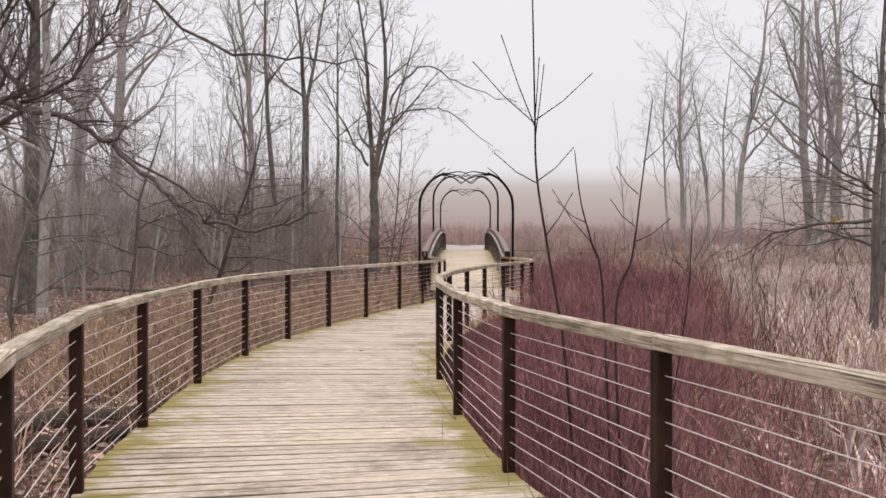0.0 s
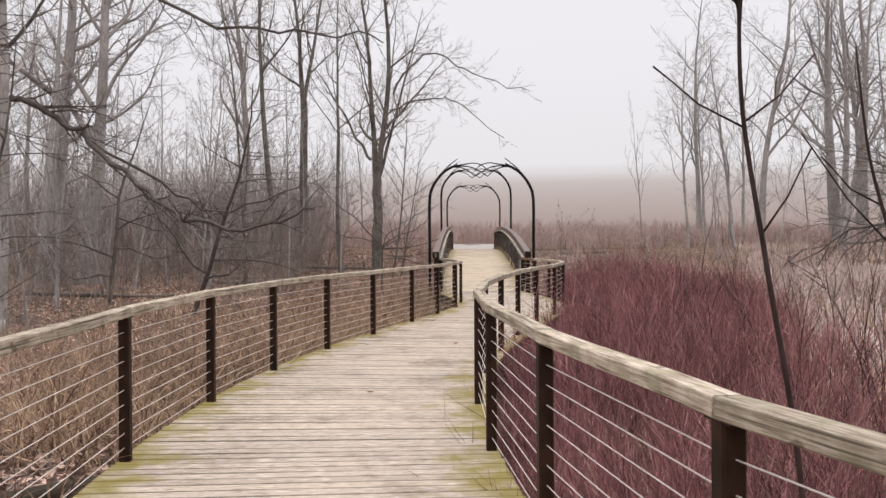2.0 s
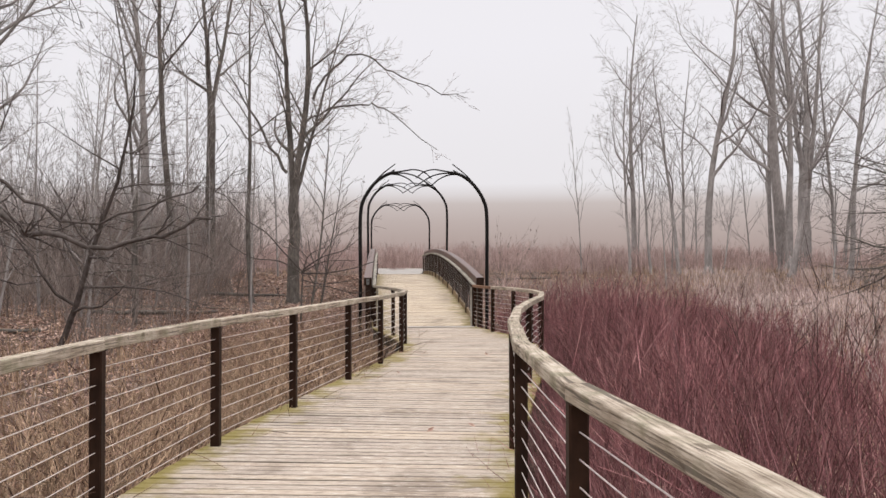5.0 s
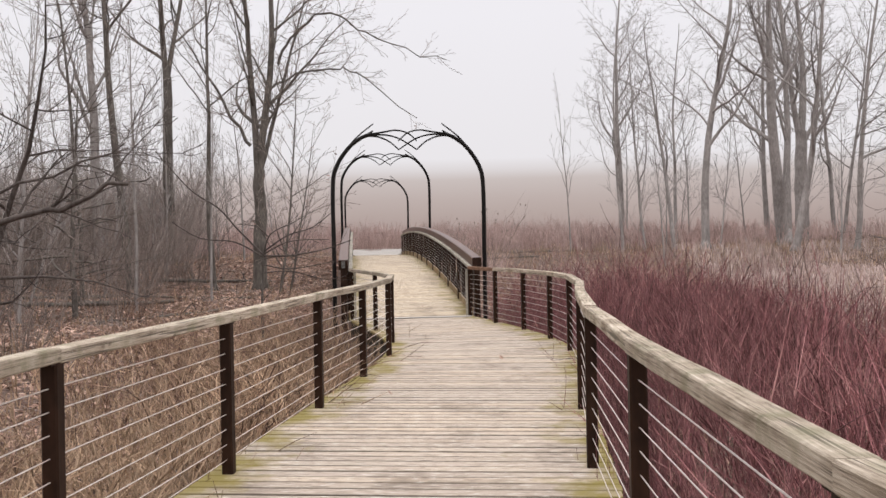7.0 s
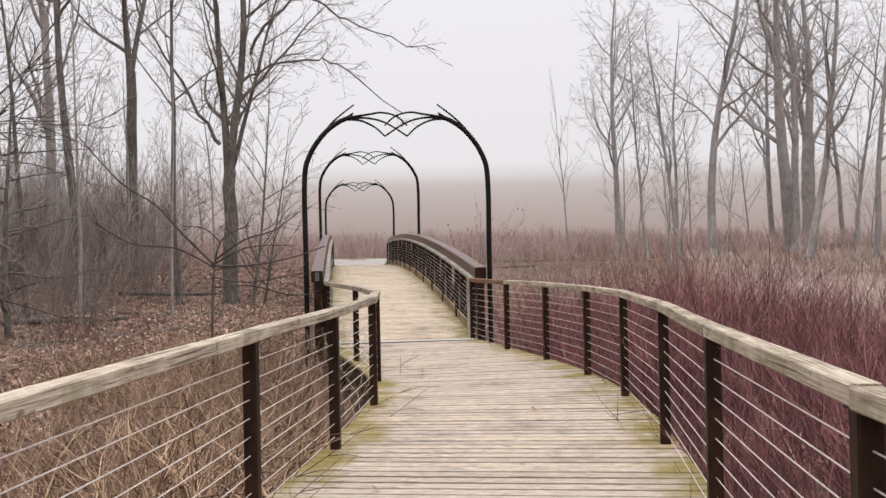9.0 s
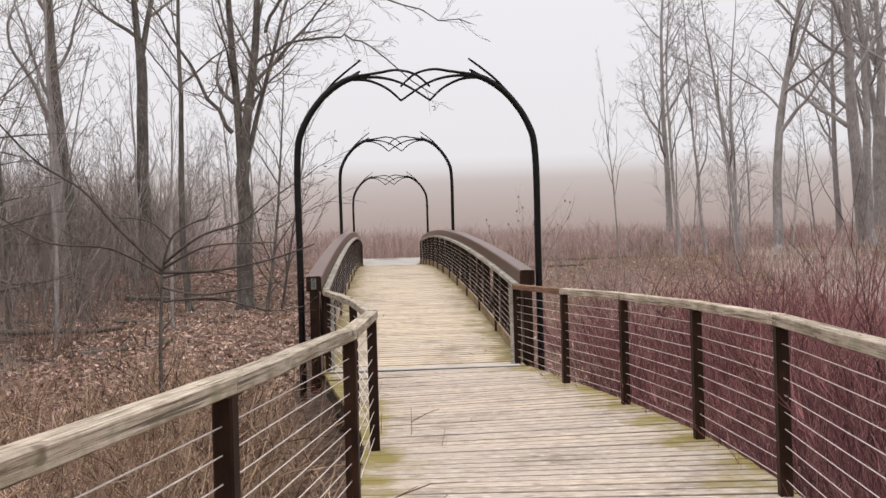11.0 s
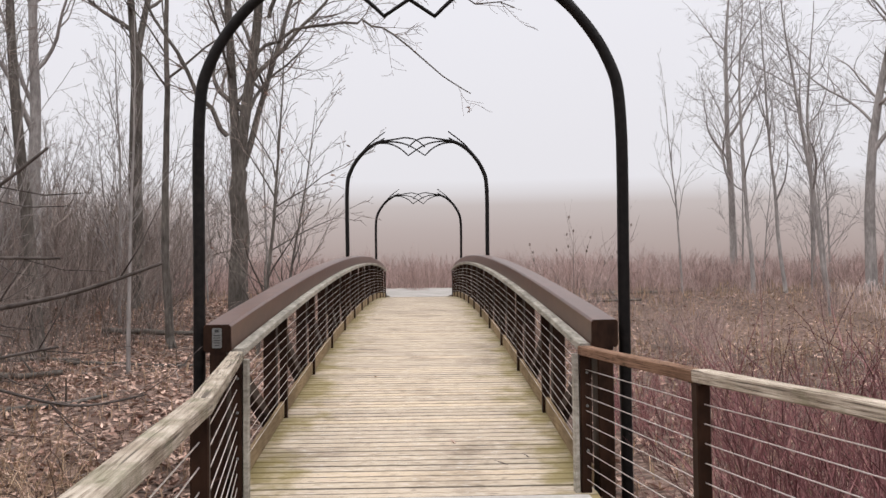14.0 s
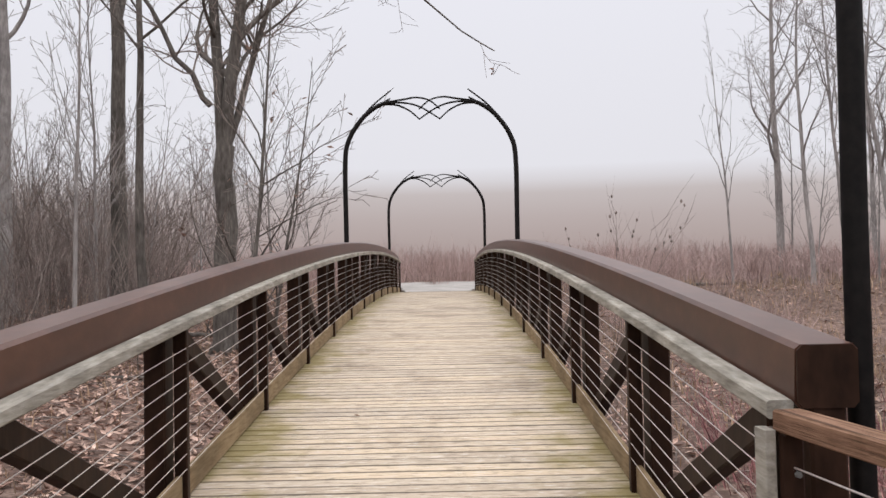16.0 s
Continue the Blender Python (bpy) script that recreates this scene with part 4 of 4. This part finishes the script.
def plant_thickets():
    rng = random.Random(42)
    y = 7.6
    while y < 31.5:
        edge = spline(RIGHT, min(y, 31.6))
        x = edge + 0.85
        while x < min(0.27 * y + 0.6, 8.2):
            px, py = x + rng.uniform(-0.35, 0.35), y + rng.uniform(-0.35, 0.35)
            low = smoothstep(4.5, 0.5, min(0.27 * y + 0.6, 8.2) - x) * 0.3
            if px > spline(RIGHT, min(py, 31.6)) + 0.85:
                dogwood(px, py, rng.uniform(0.78, 1.02) * (1 - low) * (0.85 if x < edge + 1.3 else 1.0), rng)
            x += 0.68 + 0.06 * (x - edge)
        y += 0.82
    y = 2.6
    while y < 31.2:
        dogwood(spline(RIGHT, y) + rng.uniform(0.42, 0.62), y, rng.uniform(0.46, 0.56), rng)
        if y < 9.5:
            dogwood(spline(RIGHT, y) + rng.uniform(0.85, 1.2), y + 0.2, rng.uniform(0.55, 0.68), rng)
        y += 0.5
    for k in range(46):
        py = rng.uniform(0.5, 9.5)
        px = spline(RIGHT, py) + 0.75 + 5.5 * rng.random()
        (dogwood if k % 3 == 0 else bramble)(px, py, rng.uniform(0.42, 0.66), rng)
    for k in range(14):
        py = rng.uniform(10, 44)
        px = 0.27 * py + 2.0 + 16 * rng.random()
        dogwood(px, py, rng.uniform(0.35, 0.62), rng)
    for k in range(28):
        py = rng.uniform(3.5, 31)
        px = spline(RIGHT, py) + rng.uniform(1.7, 9)
        dark_stems(px, py, rng.uniform(0.55, 0.95), rng)
    for k in range(150):
        py = rng.uniform(-1, 31.5)
        px = spline(LEFT, py) - 0.7 - 3.4 * rng.random() ** 1.4
        if py < 12 and k % 5:
            continue
        bramble(px, py, rng.uniform(0.48, 0.8), rng)
    for k in range(95):
        py = rng.uniform(12, 31)
        px = spline(LEFT, py) - 0.6 - 2.2 * rng.random()
        straw_clump(px, py, rng.uniform(0.6, 0.95), rng)
    for k in range(48):
        py = rng.uniform(12.5, 28)
        px = spline(LEFT, py) - 0.55 - 0.9 * rng.random()
        straw_clump(px, py, rng.uniform(0.65, 0.95), rng)
    for k in range(26):
        py = rng.uniform(28.5, 46)
        px = axis_x(py) + rng.choice((-1, 1)) * rng.uniform(2.6, 8)
        (bramble if k % 3 else straw_clump)(px, py, rng.uniform(0.4, 0.7), rng)
    for k in range(74):
        py = rng.uniform(12, 76)
        px = -7.0 - 26 * rng.random() - (1.0 if py < 30 else 0) + (2.5 if py > 52 else 0)
        brush(px, py, rng.uniform(0.5, 1.2), rng)
    for k in range(26):
        py = rng.uniform(52, 67)
        brush(-8.0 - 9 * rng.random(), py, rng.uniform(1.1, 1.9), rng)
    for k in range(28):
        py = rng.uniform(38, 62)
        px = -6.4 - 12 * rng.random()
        brush(px, py, rng.uniform(0.7, 1.35), rng)
    for k in range(26):
        py = rng.uniform(30.5, 38)
        px = axis_x(py) + 2.7 + 5 * rng.random()
        dogwood(px, py, rng.uniform(0.5, 0.72), rng)
    for k in range(60):
        py = rng.uniform(48, 80)
        px = -10.5 - 26 * rng.random() + (3.5 if py > 58 else 0)
        brush(px, py, rng.uniform(1.2, 2.1), rng)
    for k in range(22):
        py = rng.uniform(26, 37)
        px = min(-1.3, spline(LEFT, min(py, 31.9)) - 0.8) - 3.5 * rng.random()
        straw_clump(px, py, rng.uniform(0.45, 0.75), rng)
    for k in range(52):
        py = rng.uniform(34, 76)
        px = axis_x(py) + 3 + 26 * rng.random()
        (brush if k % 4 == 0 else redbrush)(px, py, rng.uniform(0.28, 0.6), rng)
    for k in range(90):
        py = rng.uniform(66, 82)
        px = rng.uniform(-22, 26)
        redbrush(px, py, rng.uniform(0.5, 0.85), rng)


plant_thickets()


def build_seed_shrub():
    """A shrub carrying round pale seed heads on the far bank."""
    at = (5.4, 52.0)
    root = thing("seedhead_shrub", "bare shrub with small round pale seed heads", "shrub", at=(at[0], at[1], ground_z(*at)))
    sh = shrub_shape(77, 16, 3.5, 1.1, 0.011, 4, 0.0, 0.08)
    part("crown", sh, twig_brown, root)
    rng = random.Random(8)
    head = Shape()
    head.tube([Vector((0, 0, z)) for z in (0, 0.03, 0.065, 0.09)], [0.008, 0.028, 0.024, 0.006], 6)
    me = head.mesh("seed_head", twig_brown)
    for k in range(60):
        v = Vector(sh.v[rng.randrange(len(sh.v))])
        if v.z > 2.3:
            part("seed_head", me, None, root).location = v


build_seed_shrub()

# ---- background woods ----


def build_young_wood():
    """Young growth that fills the wood between the large trees."""
    rng = random.Random(19)
    models = [build_tree("wood_sapling", (-14 - 3 * k, 56 + 4 * k), 6 + 1.2 * k, 0.04 + 0.008 * k, 90 + k, "thin bare sapling in the misty wood", "saplings in the wood", bark=bark_hazed, lean=(rng.gauss(0, 0.08), rng.gauss(0, 0.08)), start=(0.12, 0.15, 0.15, 0.1), angle=((18, 42), (18, 45), (20, 50), (20, 60)), counts=(14, 7, 5, 3)) for k in range(4)]
    for k in range(80):
        y = rng.uniform(24, 88)
        x = -6.5 - 24 * rng.random() - (2 if y < 36 else 0) + (2.0 if y > 55 else 0)
        copy_thing(rng.choice(models), pose(x, y, ground_z(x, y), rng.gauss(0, 3), rng.gauss(0, 3), rng.uniform(0, 360)))
    for k in range(18):
        y = rng.uniform(54, 80)
        x = 18 + 20 * rng.random()
        copy_thing(rng.choice(models), pose(x, y, ground_z(x, y), rng.gauss(0, 3), rng.gauss(0, 3), rng.uniform(0, 360)))


build_young_wood()


def build_woods():
    rng = random.Random(9)
    models = []
    for k in range(5):
        models.append(build_tree("woodland_tree", (-26 - 3 * k, 58 + 2 * k), 15 + 1.5 * k, 0.13 + 0.035 * k, 60 + k, "distant bare tree fading into the mist", "distant misty woods", bark=bark_hazed, lean=(rng.gauss(0, 0.05), rng.gauss(0, 0.05)), start=(0.28, 0.2, 0.15, 0.1), counts=(13, 7, 5, 3)))
    spots = []
    while len(spots) < 34:
        x, y = rng.uniform(-56, -11), rng.uniform(18, 84)
        if math.hypot(x, y - 26) < 59 and all((x - a) ** 2 + (y - b) ** 2 > 9 for a, b in spots):
            spots.append((x, y))
    while len(spots) < 64:
        x, y = rng.uniform(20, 56), rng.uniform(30, 82)
        if x > 18 + (70 - y) * 0.35 and math.hypot(x, y - 26) < 59 and all((x - a) ** 2 + (y - b) ** 2 > 9 for a, b in spots):
            spots.append((x, y))
    for x, y in spots:
        copy_thing(rng.choice(models), pose(x, y, ground_z(x, y), rng.gauss(0, 2.5), rng.gauss(0, 2.5), rng.uniform(0, 360)))


build_woods()

# ---- uncounted growth ----


def scatter():
    rng = random.Random(21)
    sh = Shape()
    for k in range(80000):
        y = rng.uniform(-2, 64)
        if k % 7:
            x = axis_x(y) - 2.0 - 15 * rng.random() ** 1.3 if y > 30 else spline(LEFT, min(y, 31)) - 0.4 - 16 * rng.random() ** 1.3
        else:
            x = axis_x(y) + 2.0 + 13 * rng.random() ** 1.5 if y > 30 else spline(RIGHT, min(y, 31)) + 0.4 + 8 * rng.random()
        sh.leaf(Vector((x, y, ground_z(x, y) + rng.uniform(0.01, 0.05))), rng.uniform(0.045, 0.09), rng)
    tagged(part("leaf_litter", sh, leaf_mat, None, "scattered curled brown fallen leaves"), "", "leaves", "", "stuff")
    sh = Shape()
    for k in range(32000):
        y = rng.uniform(2, 75)
        x = spline(RIGHT, min(y, 31)) + 0.6 + 34 * rng.random() ** 0.8 if rng.random() < 0.75 else axis_x(y) - 2.0 - 20 * rng.random() if y > 32 else spline(LEFT, y) - 0.5 - 10 * rng.random()
        if x < 0 and y < 12.5 and k % 4:
            continue
        z = ground_z(x, y)
        h, a = rng.uniform(0.25, 0.85) * (0.45 if y > 32 else 1.0), rng.uniform(0, 6.28)
        lx, ly = math.cos(a) * h * 0.3, math.sin(a) * h * 0.3
        w = rng.uniform(0.005, 0.012)
        i = len(sh.v)
        sh.v += [(x - w, y, z - 0.03), (x + w, y, z - 0.03), (x + lx * 0.4 + w * 0.8, y + ly * 0.4, z + h * 0.6), (x + lx * 0.4 - w * 0.8, y + ly * 0.4, z + h * 0.6), (x + lx * 1.4, y + ly * 1.4, z + h * rng.uniform(0.75, 1.0))]
        sh.f += [(i, i + 1, i + 2, i + 3), (i + 3, i + 2, i + 4)]
    tagged(part("dry_grass", sh, straw, None, "thin pale dry grass across the marsh"), "", "grass", "", "stuff")
    sh = Shape()
    for k in range(30000):
        y = rng.uniform(4, 62)
        x = 0.27 * y + 1.2 + (14 + 0.35 * y) * rng.random()
        if x > 16 + y * 0.1 and noise.noise((x * 0.12, y * 0.12, 7)) < -0.1:
            continue
        z = ground_z(x, y)
        h, a = rng.uniform(0.25, 0.7), rng.uniform(0, 6.28)
        lx, ly = math.cos(a) * h * 0.35, math.sin(a) * h * 0.35
        w = rng.uniform(0.008, 0.016)
        i = len(sh.v)
        sh.v += [(x - w, y, z - 0.03), (x + w, y, z - 0.03), (x + lx * 0.4 + w * 0.8, y + ly * 0.4, z + h * 0.6), (x + lx * 0.4 - w * 0.8, y + ly * 0.4, z + h * 0.6), (x + lx * 1.4, y + ly * 1.4, z + h * rng.uniform(0.7, 1.0))]
        sh.f += [(i, i + 1, i + 2, i + 3), (i + 3, i + 2, i + 4)]
    tagged(part("marsh_grass", sh, marsh_straw, None, "pale pinkish dry marsh grass beyond the dogwood"), "", "grass", "", "stuff")
    sh = Shape()
    for k in range(8500):
        y = 64 + 23 * rng.random() ** 0.8
        x = rng.uniform(-1, 1) * 44
        if math.hypot(x, y - 26) > 61 or abs(x - axis_x(y)) < 2.2 and y < 72:
            continue
        z = ground_z(x, y)
        h = rng.uniform(0.7, 1.7)
        p = Vector((x, y, z - 0.2))
        d = Vector((rng.gauss(0, 0.12), rng.gauss(0, 0.12), 1)) * h
        sh.tube([p, p + d * 0.55, p + d], [0.02, 0.015, 0.005], 3, False)
        for s in range(3):
            q = p + d * rng.uniform(0.3, 0.8)
            e = Vector((rng.gauss(0, 0.5), rng.gauss(0, 0.5), 0.9)) * h * 0.3
            sh.tube([q, q + e], [0.014, 0.004], 3, False)
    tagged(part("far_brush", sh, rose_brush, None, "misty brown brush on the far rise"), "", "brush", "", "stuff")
    sh = Shape()
    for k in range(2600):
        y = rng.uniform(2, 70)
        x = axis_x(y) - 1.9 - 16 * rng.random() if y > 31 else spline(LEFT, y) - 0.4 - 14 * rng.random()
        if rng.random() < 0.3 and y > 30:
            x = axis_x(y) + 1.9 + 14 * rng.random()
        p = Vector((x, y, ground_z(x, y) + 0.02))
        a, l = rng.uniform(0, 6.28), rng.uniform(0.3, 1.2)
        q = p + Vector((math.cos(a) * l, math.sin(a) * l, rng.uniform(0.0, 0.25)))
        sh.tube([p, p.lerp(q, 0.5) + Vector((0, 0, 0.04)), q], [0.010, 0.008, 0.003], 3, False)
    tagged(part("fallen_twigs", sh, twig_brown, None, "broken twigs lying on the woodland floor"), "", "twigs", "", "stuff")


scatter()


def build_log(a, b, r, label, mat=bark_grey, stubs=4):
    root = thing("fallen_log", label, "log", "fallen logs", at=(a[0], a[1], ground_z(a[0], a[1])))
    rng = random.Random(int(a[1] * 10))
    za = ground_z(a[0], a[1])
    p, q = Vector((0, 0, r * 0.6)), Vector((b[0] - a[0], b[1] - a[1], b[2] if len(b) > 2 else ground_z(b[0], b[1]) - za + r * 0.6))
    n = 7
    sh = Shape()
    sh.tube([p.lerp(q, k / n) + Vector((rng.gauss(0, 0.05), rng.gauss(0, 0.05), rng.gauss(0, 0.02))) for k in range(n + 1)], [r * (1 - 0.5 * k / n) for k in range(n + 1)], 8)
    part("trunk", sh, mat, root, smooth=True)
    for k in range(stubs):
        sh = Shape()
        s = p.lerp(q, rng.uniform(0.3, 0.9))
        sh.tube([s, s + Vector((rng.gauss(0, 0.2), rng.gauss(0, 0.2), 0.45))], [r * 0.3, r * 0.1], 5)
        part("branch_stub", sh, mat, root)


for a, b, r in (((-11, 44), (-6.2, 45), 0.11), ((-13, 50), (-7, 48.5), 0.09), ((-8.5, 55), (-3.5, 54), 0.10), ((-7.5, 39), (-4.2, 41.5), 0.07), ((-16, 38), (-10, 37), 0.12), ((-7, 47.5), (-3.4, 46.4), 0.06)):
    build_log(a, b, r, "grey fallen log on the leaf litter")
for a, b, r in (((6.5, 60), (10.0, 61), 0.07), ((9, 66), (14.5, 67), 0.08), ((4.5, 64), (8, 64.5), 0.06)):
    build_log(a, b, r, "pale fallen log across the marsh brush")


build_log((-5.3, 9.2), (-3.1, 10.9), 0.19, "dark rotten log lying below the boardwalk", beam_wood, 0)
build_log((-4.4, 8.3), (-2.9, 9.6), 0.13, "dark rotten log lying below the boardwalk", beam_wood, 0)


def build_deck_litter():
    rng = random.Random(31)
    for x, y, s in ((-0.2, 17.1, 0.05), (0.2, 17.3, 0.045), (-1.1, 12.6, 0.05), (1.15, 33.6, 0.05), (0.4, 36.8, 0.045), (1.3, 24.4, 0.05), (-0.3, 21.8, 0.04), (0.9, 28.0, 0.04)):
        sh = Shape()
        sh.leaf(Vector((0, 0, 0.012)), s, rng)
        ob = part("fallen_leaf", sh, leaf_mat, None, "single brown dead leaf lying on the deck")
        tagged(ob, "", "leaf", "leaves on the deck")
        ob.location = (x, y, bridge_z(y) if y > BRIDGE_Y else 0.0)
    for x, y, a in ((1.55, 32.9, 2.2), (1.75, 33.1, 1.9), (0.55, 16.9, 1.2), (1.9, 24.0, 0.4)):
        sh = Shape()
        p = Vector((0, 0, 0.008))
        d = Vector((math.cos(a), math.sin(a), 0))
        sh.tube([p, p + d * 0.2 + Vector((0.02, 0, 0.006)), p + d * 0.45 + Vector((-0.01, 0.02, 0.004))], [0.004, 0.003, 0.0015], 4)
        sh.tube([p + d * 0.2, p + d * 0.3 + Vector((0.07, 0.03, 0.004))], [0.0025, 0.001], 4)
        ob = part("fallen_twig", sh, bark_dark, None, "thin dark twig lying on the deck")
        tagged(ob, "", "twig", "twigs on the deck")
        ob.location = (x, y, bridge_z(y) if y > BRIDGE_Y else 0.0)


build_deck_litter()

# ---- deck boards ----


def plank_meshes(name, mat, length, width, count):
    out = []
    rng = random.Random(7)
    for k in range(count):
        sh = Shape()
        c, w, h = 0.005, width / 2, 0.038
        ring = [(-w, -h), (w, -h), (w, -c), (w - c, 0), (-w + c, 0), (-w, -c)]
        ends = [(-length / 2 - rng.uniform(0, 0.012)), -length / 6, length / 6, length / 2 + rng.uniform(0, 0.012)]
        for x in ends:
            cup, wob = rng.uniform(-0.0015, 0.0015), rng.uniform(-0.002, 0.002)
            sh.v += [(x, a + wob, b + (cup if b > -0.02 else 0)) for a, b in ring]
        for e in range(3):
            for s in range(6):
                t = (s + 1) % 6
                sh.f.append((e * 6 + s, e * 6 + 6 + s, e * 6 + 6 + t, e * 6 + t))
        sh.f += [tuple(range(6)), tuple(18 + s for s in reversed(range(6)))]
        out.append(sh.mesh(name, mat))
    return out


def build_deck():
    root = thing("boardwalk_deck", "weathered plank boardwalk deck with mossy edges", "boardwalk deck", "", "structure")
    rng = random.Random(3)
    meshes = plank_meshes("plank", deck_wood, 2.62, 0.129, 6)
    y = -2.0
    while y < 31.84:
        c = (spline(LEFT, y) + spline(RIGHT, y)) / 2
        slope = (spline(LEFT, y + 0.4) + spline(RIGHT, y + 0.4) - spline(LEFT, y - 0.4) - spline(RIGHT, y - 0.4)) / 1.6 if y < 31.3 else 0.0
        ob = part("plank", rng.choice(meshes), None, root)
        ob.matrix_basis = pose(c, y, rng.uniform(-0.0025, 0.0025), 0, rng.uniform(-0.06, 0.06), -math.degrees(math.atan(slope)) + rng.uniform(-0.1, 0.1) + rng.choice((0, 180)))
        y += 0.141 * math.sqrt(1 + slope * slope)
    deck_b = thing("bridge_deck", "pale sawn plank deck of the footbridge", "bridge deck", "", "structure")
    meshes = plank_meshes("plank", bridge_wood, 2.62, 0.1345, 6)
    y = 32.03
    while y < BRIDGE_Y + BRIDGE_LEN:
        tilt = math.degrees(math.atan((bridge_z(y + 0.1) - bridge_z(y - 0.1)) / 0.2))
        ob = part("plank", rng.choice(meshes), None, deck_b)
        flip = rng.choice((0, 180))
        ob.matrix_basis = pose(axis_x(y), y, bridge_z(y) + rng.uniform(-0.0015, 0.0015), -tilt if flip else tilt, 0, -1.3 + rng.uniform(-0.1, 0.1) + flip)
        y += 0.1435


build_deck()
